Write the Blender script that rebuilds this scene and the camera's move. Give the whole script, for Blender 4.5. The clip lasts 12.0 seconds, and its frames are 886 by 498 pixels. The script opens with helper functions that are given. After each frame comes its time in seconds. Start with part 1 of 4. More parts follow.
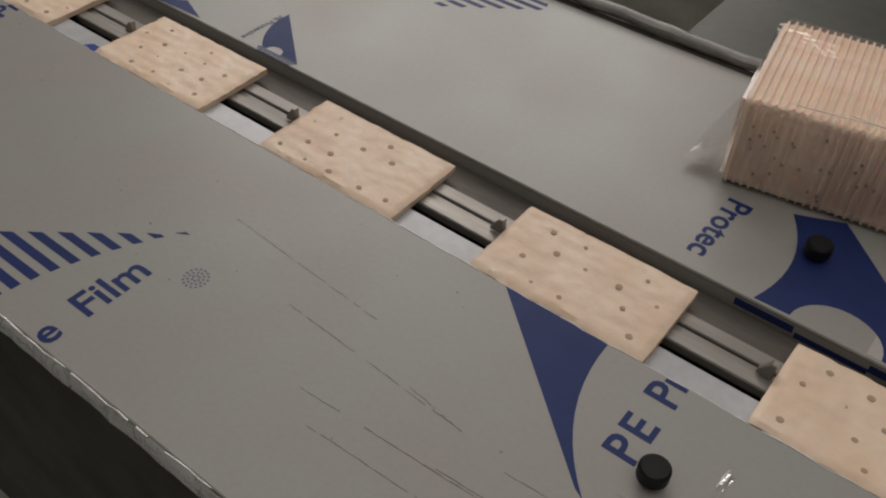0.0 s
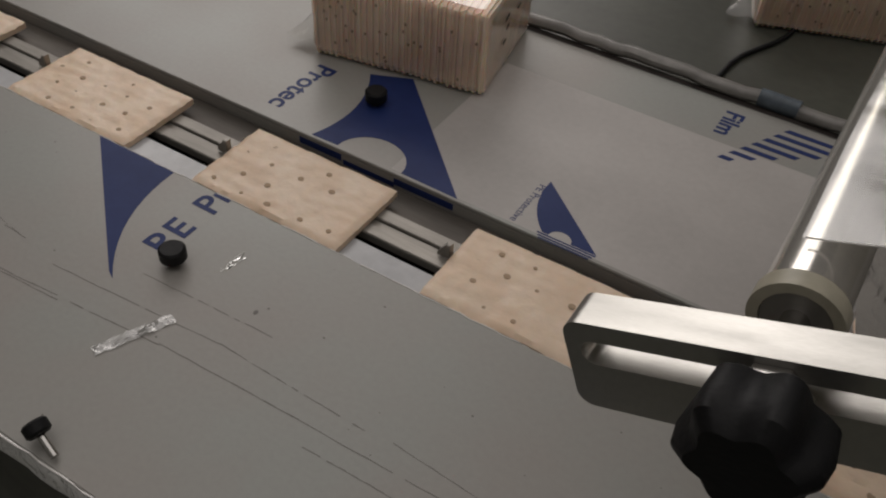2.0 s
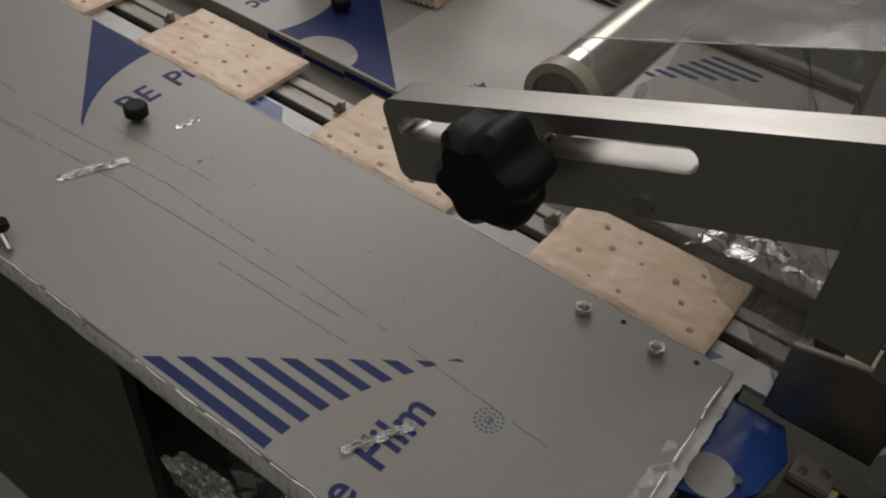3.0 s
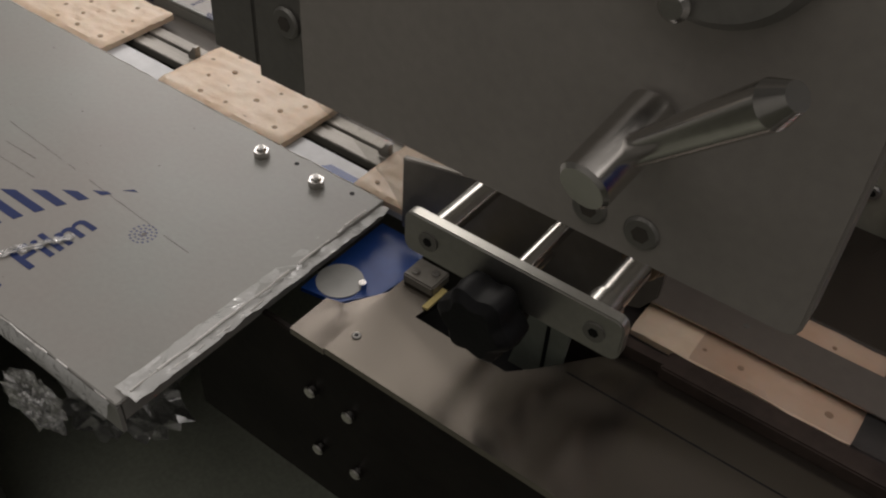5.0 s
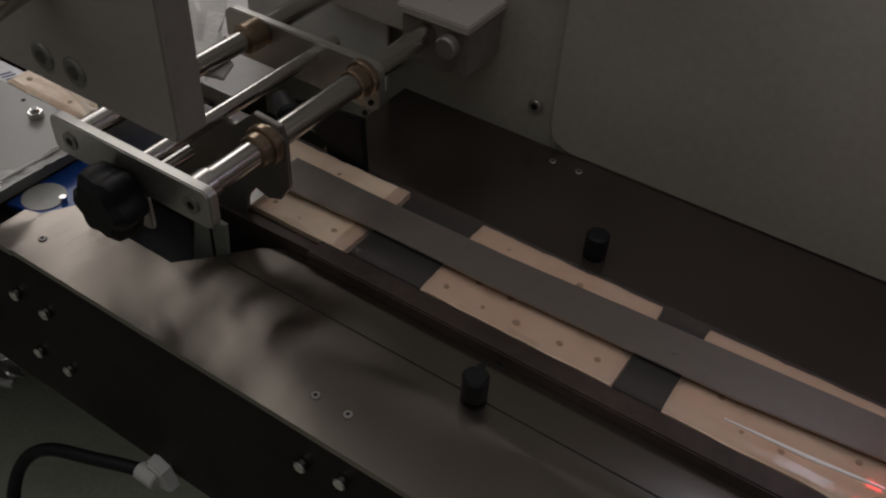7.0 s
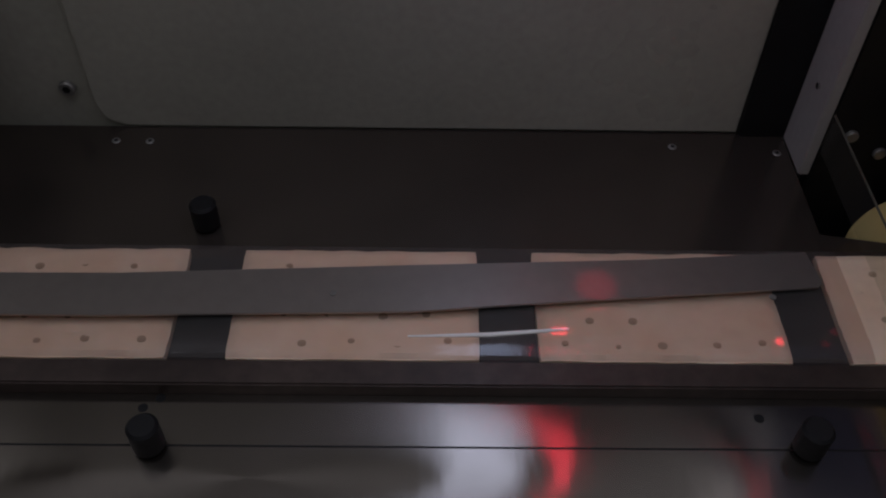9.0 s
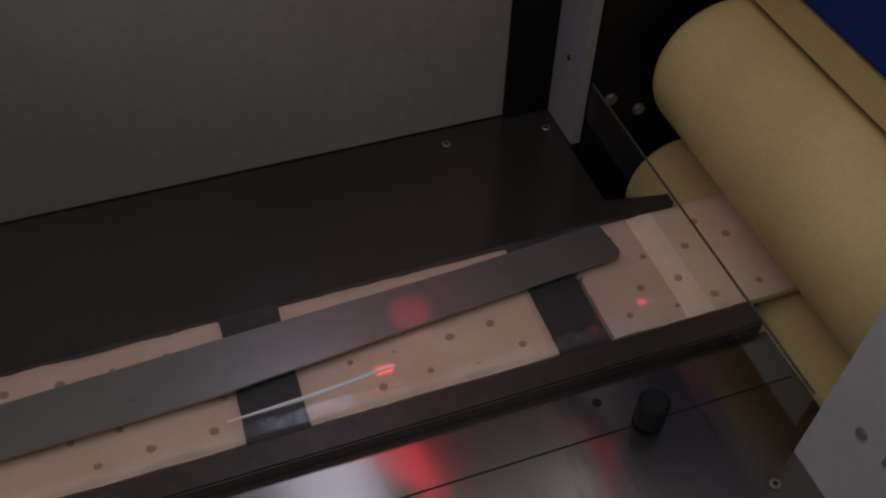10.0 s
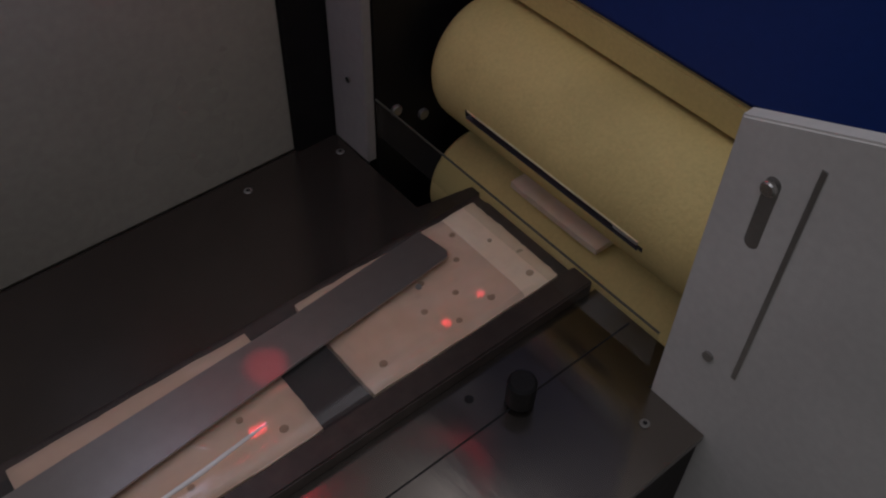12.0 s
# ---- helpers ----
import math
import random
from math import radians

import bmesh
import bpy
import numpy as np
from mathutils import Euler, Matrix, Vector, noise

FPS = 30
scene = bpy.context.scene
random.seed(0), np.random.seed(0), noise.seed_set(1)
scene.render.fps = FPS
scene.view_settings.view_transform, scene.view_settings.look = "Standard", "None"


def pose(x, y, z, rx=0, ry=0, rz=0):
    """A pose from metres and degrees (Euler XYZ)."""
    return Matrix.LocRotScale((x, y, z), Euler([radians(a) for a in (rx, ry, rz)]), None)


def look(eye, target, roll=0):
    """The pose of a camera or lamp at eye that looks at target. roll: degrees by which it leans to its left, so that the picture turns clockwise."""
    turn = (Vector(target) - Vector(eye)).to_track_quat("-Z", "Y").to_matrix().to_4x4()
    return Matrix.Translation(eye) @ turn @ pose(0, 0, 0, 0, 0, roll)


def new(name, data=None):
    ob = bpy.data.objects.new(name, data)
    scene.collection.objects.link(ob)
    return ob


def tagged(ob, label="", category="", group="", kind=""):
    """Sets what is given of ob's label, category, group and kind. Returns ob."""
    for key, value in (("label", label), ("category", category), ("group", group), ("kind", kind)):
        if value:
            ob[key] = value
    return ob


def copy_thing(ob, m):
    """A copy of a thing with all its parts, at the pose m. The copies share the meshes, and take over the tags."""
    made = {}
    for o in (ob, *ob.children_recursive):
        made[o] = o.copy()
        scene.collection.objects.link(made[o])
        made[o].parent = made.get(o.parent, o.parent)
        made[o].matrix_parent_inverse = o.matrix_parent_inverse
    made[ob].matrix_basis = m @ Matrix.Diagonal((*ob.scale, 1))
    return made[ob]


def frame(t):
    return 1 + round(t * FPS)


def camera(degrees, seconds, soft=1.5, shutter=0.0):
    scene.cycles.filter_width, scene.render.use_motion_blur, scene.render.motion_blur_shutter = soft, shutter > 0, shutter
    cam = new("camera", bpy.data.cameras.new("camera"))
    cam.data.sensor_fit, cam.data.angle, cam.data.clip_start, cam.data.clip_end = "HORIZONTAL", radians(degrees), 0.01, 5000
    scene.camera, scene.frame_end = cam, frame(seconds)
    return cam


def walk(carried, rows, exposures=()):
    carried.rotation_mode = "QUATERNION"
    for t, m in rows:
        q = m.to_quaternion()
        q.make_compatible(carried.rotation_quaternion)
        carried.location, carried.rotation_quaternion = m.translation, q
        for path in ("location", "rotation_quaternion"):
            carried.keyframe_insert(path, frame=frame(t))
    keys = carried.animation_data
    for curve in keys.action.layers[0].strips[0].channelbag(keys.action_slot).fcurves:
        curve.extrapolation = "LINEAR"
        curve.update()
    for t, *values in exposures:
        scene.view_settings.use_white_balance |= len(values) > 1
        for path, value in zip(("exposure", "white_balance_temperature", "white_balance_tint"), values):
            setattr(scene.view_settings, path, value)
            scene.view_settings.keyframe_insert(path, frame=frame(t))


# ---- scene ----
cam = camera(52.1, 12.0, soft=2.1)
PATH = [
    (0, (0.479, -0.209, 0.253), (-0.367, 0.946, -1.144), 2.5),
    (0.5, (0.524, -0.212, 0.248), (-0.267, 1.008, -1.125), 2.6),
    (1, (0.558, -0.216, 0.253), (-0.162, 1.053, -1.115), 2.4),
    (1.5, (0.592, -0.204, 0.252), (-0.077, 1.074, -1.133), 3.3),
    (2, (0.655, -0.204, 0.256), (-0.055, 1.045, -1.135), 3.6),
    (2.5, (0.701, -0.22, 0.253), (-0.079, 0.992, -1.134), 4.6),
    (3, (0.742, -0.232, 0.25), (-0.063, 0.959, -1.14), 4.6),
    (3.2, (0.755, -0.229, 0.248), (-0.044, 0.984, -1.126), 4.8),
    (4.8, (0.877, -0.217, 0.232), (0.026, 0.981, -1.124), 2.9),
    (5, (0.89, -0.215, 0.23), (0.063, 1.004, -1.123), 3.9),
    (5.5, (0.936, -0.2, 0.229), (0.119, 1.029, -1.121), 3.7),
    (6, (0.978, -0.197, 0.233), (0.149, 1.04, -1.102), 2.6),
    (6.5, (1.001, -0.196, 0.233), (0.184, 1.044, -1.107), 2.5),
    (7, (1.015, -0.197, 0.234), (0.246, 1.073, -1.106), 3.6),
    (7.5, (1.023, -0.189, 0.232), (0.315, 1.118, -1.106), 3.9),
    (7.7, (1.021, -0.19, 0.232), (0.365, 1.126, -1.123), 3.9),
    (9.3, (1.007, -0.15, 0.224), (1.169, 1.178, -1.263), 1.6),
    (9.5, (1.008, -0.144, 0.223), (1.246, 1.166, -1.268), 2.1),
    (10, (1.01, -0.135, 0.228), (1.47, 1.104, -1.273), 1.6),
    (10.5, (0.994, -0.127, 0.228), (1.696, 0.998, -1.269), 1.7),
    (11, (0.992, -0.126, 0.229), (1.823, 0.938, -1.246), 2.3),
    (11.5, (0.997, -0.127, 0.233), (1.864, 0.914, -1.239), 1.9),
    (12, (0.996, -0.127, 0.232), (1.881, 0.901, -1.237), 1.8),
]
walk(cam, [(t, look(eye, target, roll)) for t, eye, target, roll in PATH],
     [(0, -0.03, 6500, 10), (2, -0.25, 6480, 10), (2.5, -0.28, 6450, 10), (3.2, -0.02, 6450, 10), (5, 0.24, 6500, 10), (5.5, 0.22, 6500, 10), (6, 0.21, 6480, 10), (6.5, 0.13, 6500, 10), (7.5, -0.03, 5900, 11), (9.5, -0.12, 5600, 14), (10, -0.14, 5850, 14), (11, -0.1, 5650, 13), (12, -0.2, 5850, 14)])

# ---- world, lights ----
world = bpy.data.worlds.new("world")
scene.world = world
world.use_nodes = True
world.node_tree.nodes["Background"].inputs[0].default_value = (0.35, 0.38, 0.42, 1)
world.node_tree.nodes["Background"].inputs[1].default_value = 0.05


def lamp(name, kind, energy, m, color=(1, 1, 1), size=(1, 1), spot=30, blend=0.3, soft=0.002):
    data = bpy.data.lights.new(name, kind)
    data.energy, data.color = energy, color
    if kind == "AREA":
        data.shape, data.size, data.size_y = "RECTANGLE", size[0], size[1]
    if kind == "SPOT":
        data.spot_size, data.spot_blend, data.shadow_soft_size = radians(spot), blend, soft
    ob = new(name, data)
    ob.matrix_world = m
    return ob


# daylight from the hall's window wall, upstream and behind the line
lamp("window_light", "AREA", 21, look((-0.9, 1.75, 1.35), (0.45, 0.05, 0.0)), (1.0, 0.935, 0.895), (1.7, 1.1))
# unseen soft overhead lamp, added as pale fill over the whole hall
lamp("rooflight", "AREA", 38, look((0.6, 0.1, 2.5), (0.6, 0.1001, 0.0)), (1.0, 0.935, 0.895), (4.2, 3.6))
# the photo-eye's red beams on the wrapped crackers
for n, (x, y, w) in enumerate(((1.0462, 0.0131, 3.2), (1.0487, 0.0129, 3.2), (1.060, 0.0285, 0.8), (1.116, 0.0095, 2.4), (1.133, 0.012, 1.8))):
    lamp("photo_eye_beam", "SPOT", w, look((x + 0.03, y + 0.02, 0.21), (x, y, 0.003)), (1.0, 0.04, 0.08), spot=4.6 if n == 2 else 0.8, blend=0.9, soft=0.0005)

# ---- materials ----


def mat(name, color, rough=0.5, metal=0.0, vary=0.12, scale=60.0, bump=0.0, bump_scale=300.0, stretch=(1, 1, 1), coat=0.0,
        second=None, rough_vary=0.1, alpha=1.0, transmission=0.0, random_tint=0.0, subsurface=0.0, spec=0.4, brushed=0.0):
    """Base colour varied by a coarse and a fine noise, with matching roughness and relief, in object space."""
    m = bpy.data.materials.new(name)
    m.use_nodes = True
    t = m.node_tree
    b = t.nodes["Principled BSDF"]
    coord = t.nodes.new("ShaderNodeTexCoord")
    mapping = t.nodes.new("ShaderNodeMapping")
    mapping.inputs["Scale"].default_value = stretch
    t.links.new(coord.outputs["Object"], mapping.inputs[0])
    coarse, fine = t.nodes.new("ShaderNodeTexNoise"), t.nodes.new("ShaderNodeTexNoise")
    coarse.inputs["Scale"].default_value, coarse.inputs["Detail"].default_value = scale, 5
    fine.inputs["Scale"].default_value, fine.inputs["Detail"].default_value = bump_scale, 6
    t.links.new(mapping.outputs[0], coarse.inputs[0]), t.links.new(mapping.outputs[0], fine.inputs[0])
    mix = t.nodes.new("ShaderNodeMix")
    mix.data_type = "RGBA"
    ramp = t.nodes.new("ShaderNodeMapRange")
    ramp.inputs[1].default_value, ramp.inputs[2].default_value = 0.35, 0.65
    t.links.new(coarse.outputs[0], ramp.inputs[0]), t.links.new(ramp.outputs[0], mix.inputs[0])
    dark = second or tuple(c * (1 - 2 * vary) for c in color)
    mix.inputs[6].default_value, mix.inputs[7].default_value = (*color, 1), (*dark, 1)
    grain = t.nodes.new("ShaderNodeMix")
    grain.data_type, grain.blend_type = "RGBA", "MULTIPLY"
    grain.inputs[0].default_value = min(1, vary * 2.5)
    t.links.new(mix.outputs[2], grain.inputs[6]), t.links.new(fine.outputs[0], grain.inputs[7])
    lift = t.nodes.new("ShaderNodeMix")
    lift.data_type, lift.blend_type = "RGBA", "MULTIPLY"
    lift.inputs[0].default_value = 1.0
    gain = 1 / (1 - 0.5 * min(1, vary * 2.5))
    lift.inputs[7].default_value = (gain, gain, gain, 1)
    t.links.new(grain.outputs[2], lift.inputs[6])
    out = lift.outputs[2]
    if random_tint:
        info = t.nodes.new("ShaderNodeObjectInfo")
        hue = t.nodes.new("ShaderNodeHueSaturation")
        r = t.nodes.new("ShaderNodeMapRange")
        r.inputs[3].default_value, r.inputs[4].default_value = 1 - random_tint, 1 + random_tint
        t.links.new(info.outputs["Random"], r.inputs[0]), t.links.new(r.outputs[0], hue.inputs["Value"])
        t.links.new(out, hue.inputs["Color"])
        out = hue.outputs[0]
    t.links.new(out, b.inputs["Base Color"])
    rr = t.nodes.new("ShaderNodeMapRange")
    rr.inputs[3].default_value, rr.inputs[4].default_value = max(0.02, rough - rough_vary), min(1, rough + rough_vary)
    t.links.new(coarse.outputs[0], rr.inputs[0]), t.links.new(rr.outputs[0], b.inputs["Roughness"])
    b.inputs["Metallic"].default_value = metal
    b.inputs["Specular IOR Level"].default_value = spec
    b.inputs["Coat Weight"].default_value, b.inputs["Coat Roughness"].default_value = coat, 0.12
    b.inputs["Transmission Weight"].default_value, b.inputs["Alpha"].default_value = transmission, alpha
    b.inputs["Subsurface Weight"].default_value = subsurface
    if subsurface:
        b.inputs["Subsurface Radius"].default_value = (0.004, 0.002, 0.001)
    if bump:
        node = t.nodes.new("ShaderNodeBump")
        node.inputs["Strength"].default_value, node.inputs["Distance"].default_value = min(1, bump), 0.001
        t.links.new(fine.outputs[0], node.inputs["Height"]), t.links.new(node.outputs[0], b.inputs["Normal"])
    if brushed:
        grain_way = t.nodes.new("ShaderNodeTangent")
        grain_way.direction_type, grain_way.axis = "RADIAL", "Z"
        b.inputs["Anisotropic"].default_value = brushed
        t.links.new(grain_way.outputs[0], b.inputs["Tangent"])
    return m


def clear_film(name, clear=0.8, tint=(0.95, 0.95, 0.93), wrinkle=0.6, scale=45.0, rough=0.12, sheen=1.0, gloss_floor=0.03):
    """Thin clear plastic: mostly see-through, with a glossy wrinkled sheen."""
    m = bpy.data.materials.new(name)
    m.use_nodes = True
    t = m.node_tree
    for n in list(t.nodes):
        if n.type == "BSDF_PRINCIPLED":
            t.nodes.remove(n)
    out = t.nodes["Material Output"]
    through_, gloss, body, a, c = (t.nodes.new("ShaderNode" + k) for k in ("BsdfTransparent", "BsdfGlossy", "BsdfDiffuse", "MixShader", "MixShader"))
    through_.inputs[0].default_value = (*tint, 1)
    gloss.inputs["Roughness"].default_value = rough
    body.inputs[0].default_value = (0.7, 0.7, 0.68, 1)
    coord, tex, bump, fres, add = (t.nodes.new("ShaderNode" + k) for k in ("TexCoord", "TexNoise", "Bump", "Fresnel", "Math"))
    tex.inputs["Scale"].default_value, tex.inputs["Detail"].default_value, tex.inputs["Distortion"].default_value = scale, 4, 1.2
    bump.inputs["Strength"].default_value, bump.inputs["Distance"].default_value = wrinkle, 0.004
    t.links.new(coord.outputs["Object"], tex.inputs[0]), t.links.new(tex.outputs[0], bump.inputs["Height"])
    t.links.new(bump.outputs[0], gloss.inputs["Normal"]), t.links.new(bump.outputs[0], fres.inputs["Normal"])
    fres.inputs[0].default_value = 1.35
    add.operation = "MULTIPLY_ADD"
    add.inputs[1].default_value, add.inputs[2].default_value = sheen, gloss_floor
    t.links.new(fres.outputs[0], add.inputs[0])
    a.inputs[0].default_value = 1 - clear
    t.links.new(through_.outputs[0], a.inputs[1]), t.links.new(body.outputs[0], a.inputs[2])
    t.links.new(add.outputs[0], c.inputs[0]), t.links.new(a.outputs[0], c.inputs[1]), t.links.new(gloss.outputs[0], c.inputs[2])
    t.links.new(c.outputs[0], out.inputs[0])
    return m


def glow(name, color, strength):
    m = bpy.data.materials.new(name)
    m.use_nodes = True
    b = m.node_tree.nodes["Principled BSDF"]
    b.inputs["Base Color"].default_value = (*color, 1)
    b.inputs["Emission Color"].default_value = (*color, 1)
    b.inputs["Emission Strength"].default_value = strength
    return m


SHEET = mat("film_covered_sheet", (0.325, 0.331, 0.309), 0.40, 0.0, 0.05, 14, 0.05, 420, second=(0.33, 0.31, 0.287), coat=0.06, rough_vary=0.1, spec=0.5)
PRINT = mat("blue_print", (0.017, 0.034, 0.14), 0.5, vary=0.08, scale=40, spec=0.25)
STEEL = mat("machined_aluminium", (0.52, 0.51, 0.48), 0.34, 0.9, 0.08, 30, 0.06, 500, stretch=(1, 6, 1))
DULL = mat("satin_steel", (0.34, 0.33, 0.31), 0.42, 0.75, 0.10, 22, 0.05, 380)
POLISHED = mat("polished_rod_steel", (0.62, 0.60, 0.575), 0.22, 1.0, 0.06, 30, 0.02, 400)
PLATE = mat("brushed_plate", (0.245, 0.218, 0.19), 0.19, 0.95, 0.10, 16, 0.42, 22, stretch=(1, 0.22, 1), rough_vary=0.06, brushed=0.85)
BRONZE = mat("bronze_bushing", (0.33, 0.25, 0.175), 0.3, 0.9, 0.12, 60, 0.05, 400)
BLACK = mat("black_plastic", (0.009, 0.009, 0.01), 0.55, 0.0, 0.1, 80, 0.15, 600, spec=0.25)
DARK = mat("dark_painted_steel", (0.055, 0.052, 0.048), 0.5, 0.2, 0.15, 25, 0.05, 300)
PANEL = mat("grey_painted_panel", (0.43, 0.40, 0.365), 0.42, 0.1, 0.08, 12, 0.05, 350)
WALLPANEL = mat("grey_coated_back_panel", (0.365, 0.352, 0.295), 0.3, 0.0, 0.10, 7, 0.05, 300, spec=0.5)
RAIL = mat("worn_conveyor_rail", (0.33, 0.31, 0.28), 0.45, 0.5, 0.14, 30, 0.08, 260, stretch=(0.3, 2, 1))
RAILDARK = mat("brown_rail_side", (0.13, 0.115, 0.1), 0.55, 0.3, 0.15, 30, 0.08, 260, stretch=(0.3, 2, 1))
CRACKER = mat("baked_cracker", (0.88, 0.71, 0.55), 0.42, 0.0, 0.06, 45, 0.4, 200, second=(0.82, 0.62, 0.45), random_tint=0.05, subsurface=0.15)
PACKED = mat("packed_cracker", (0.95, 0.80, 0.67), 0.5, 0.0, 0.05, 70, 0.4, 300, second=(0.90, 0.70, 0.55), random_tint=0.04, subsurface=0.5)
HOLE = mat("toasted_hole", (0.52, 0.38, 0.26), 0.8, vary=0.15, scale=200)
YELLOW = mat("yellow_foam", (0.76, 0.61, 0.25), 0.8, 0.0, 0.08, 25, 0.25, 700)
BLUE = mat("blue_painted_hood", (0.016, 0.045, 0.24), 0.45, 0.0, 0.1, 8, 0.05, 300)
BLUETAPE = mat("blue_film_print", (0.008, 0.06, 0.29), 0.4, vary=0.1, scale=60, coat=0.3)
COVER = mat("light_grey_cover", (0.74, 0.72, 0.69), 0.5, 0.0, 0.07, 14, 0.05, 350)
FLOOR = mat("dark_green_floor_paint", (0.13, 0.132, 0.105), 0.45, 0.0, 0.2, 6, 0.1, 120)
HALL = mat("hall_wall_paint", (0.42, 0.42, 0.40), 0.8, 0.0, 0.05, 3)
WHITEPL = mat("white_plastic", (0.5, 0.5, 0.48), 0.5, vary=0.06)
GREASE = mat("dark_brown_oxide", (0.075, 0.055, 0.047), 0.42, 0.3, 0.25, 20, 0.1, 200)
FILM = clear_film("clear_wrap_film", 0.92, wrinkle=0.9, scale=38, gloss_floor=0.05)
WEB = clear_film("film_web", 0.945, (0.93, 0.93, 0.90), 0.4, 9, 0.22, sheen=0.18, gloss_floor=0.005)
ACRYLIC = clear_film("acrylic_guard", 0.985, (0.95, 0.95, 0.92), 0.0, 10, 0.03, sheen=0.0, gloss_floor=0.03)
RED_LED, BLUE_LED = glow("red_led", (1, 0.05, 0.08), 13), glow("pale_lamp", (0.80, 0.84, 1.0), 3.4)

# ---- building helpers: millimetres in, metres out ----
MM = 0.001


def V(x, y, z):
    return Vector((x * MM, y * MM, z * MM))


def box(bm, x0, x1, y0, y1, z0, z1, bevel=0.0, m=None):
    made = bmesh.ops.create_cube(bm, size=1.0)["verts"]
    for v in made:
        v.co = V(x0 + (x1 - x0) * (v.co.x + 0.5), y0 + (y1 - y0) * (v.co.y + 0.5), z0 + (z1 - z0) * (v.co.z + 0.5))
    if bevel:
        edges = list({e for v in made for e in v.link_edges})
        made = list({v for f in bmesh.ops.bevel(bm, geom=edges, offset=bevel * MM, segments=2, affect="EDGES")["faces"] for v in f.verts} | {v for v in made if v.is_valid})
    if m:
        bmesh.ops.transform(bm, matrix=m, verts=made)
    return bm


def cyl(bm, a, b, r, r2=None, seg=28, chamfer=0.0):
    """A round bar from a to b, in millimetres, its end rims broken by chamfer."""
    a, b = V(*a), V(*b)
    way = b - a
    turn = way.to_track_quat("Z", "Y").to_matrix().to_4x4()
    h, r2, c = way.length, r if r2 is None else r2, chamfer
    prof = [(0, 0), (r - c, 0), (r, c), (r2, h / MM - c), (r2 - c, h / MM), (0, h / MM)] if c else [(0, 0), (r, 0), (r2, h / MM), (0, h / MM)]
    rings = []
    for rr, z in prof:
        if rr <= 0:
            rings.append([bm.verts.new(Matrix.Translation(a) @ turn @ V(0, 0, z))])
        else:
            rings.append([bm.verts.new(Matrix.Translation(a) @ turn @ V(rr * math.cos(2 * math.pi * i / seg), rr * math.sin(2 * math.pi * i / seg), z)) for i in range(seg)])
    for p, q in zip(rings, rings[1:]):
        for i in range(seg):
            j = (i + 1) % seg
            f = [p[0], q[j], q[i]] if len(p) == 1 else [p[i], p[j], q[0]] if len(q) == 1 else [p[i], p[j], q[j], q[i]]
            bm.faces.new(f)
    return bm


def slab(bm, outline, base, thick, axis="z", bevel=0.0):
    """A flat plate: a closed outline of (u, v) at base along axis, extruded by thick."""
    put = {"z": lambda u, v, w: V(u, v, w), "y": lambda u, v, w: V(u, w, v), "x": lambda u, v, w: V(w, u, v)}[axis]
    lo = [bm.verts.new(put(u, v, base)) for u, v in outline]
    hi = [bm.verts.new(put(u, v, base + thick)) for u, v in outline]
    n = len(outline)
    faces = [bm.faces.new(lo[::-1]), bm.faces.new(hi)] + [bm.faces.new([lo[i], lo[(i + 1) % n], hi[(i + 1) % n], hi[i]]) for i in range(n)]
    bmesh.ops.recalc_face_normals(bm, faces=faces)
    if bevel:
        bmesh.ops.bevel(bm, geom=list({e for f in faces[:2] for e in f.edges}), offset=bevel * MM, segments=2, affect="EDGES")
    return bm


def rounded(x0, x1, y0, y1, r, seg=6):
    """Outline of a rectangle with round corners."""
    out = []
    for cx, cy, a in ((x1 - r, y1 - r, 0), (x0 + r, y1 - r, 90), (x0 + r, y0 + r, 180), (x1 - r, y0 + r, 270)):
        out += [(cx + r * math.cos(radians(a + 90 * i / seg)), cy + r * math.sin(radians(a + 90 * i / seg))) for i in range(seg + 1)]
    return out


def ringplate(bm, outline, hole, base, thick, axis="y"):
    """A plate with one hole: both outlines have the same number of points and start on the same side."""
    put = {"z": lambda u, v, w: V(u, v, w), "y": lambda u, v, w: V(u, w, v), "x": lambda u, v, w: V(w, u, v)}[axis]
    n = len(outline)
    rows = [[bm.verts.new(put(u, v, w)) for u, v in o] for o in (outline, hole) for w in (base, base + thick)]
    faces = []
    for p, q in ((0, 2), (1, 3), (0, 1), (2, 3)):
        faces += [bm.faces.new([rows[p][i], rows[p][(i + 1) % n], rows[q][(i + 1) % n], rows[q][i]]) for i in range(n)]
    bmesh.ops.recalc_face_normals(bm, faces=faces)
    return bm


def mesh_of(name, bm, material, smooth=True):
    data = bpy.data.meshes.new(name)
    bmesh.ops.recalc_face_normals(bm, faces=bm.faces)
    bm.to_mesh(data)
    bm.free()
    for m in material if isinstance(material, (list, tuple)) else [material]:
        data.materials.append(m)
    if smooth:
        data.polygons.foreach_set("use_smooth", [True] * len(data.polygons))
        data.set_sharp_from_angle(angle=radians(35))
    return data


def part(name, bm, material, parent=None, label="", kind=""):
    ob = new(name, mesh_of(name, bm, material))
    ob.parent = parent
    return tagged(ob, label, kind=kind)


def thing(name, label, category, at=(0, 0, 0), group="", kind=""):
    ob = new(name)
    ob.empty_display_size = 0.01
    ob.matrix_world = Matrix.Translation(V(*at))
    return tagged(ob, label, category, group, kind)


def B():
    return bmesh.new()


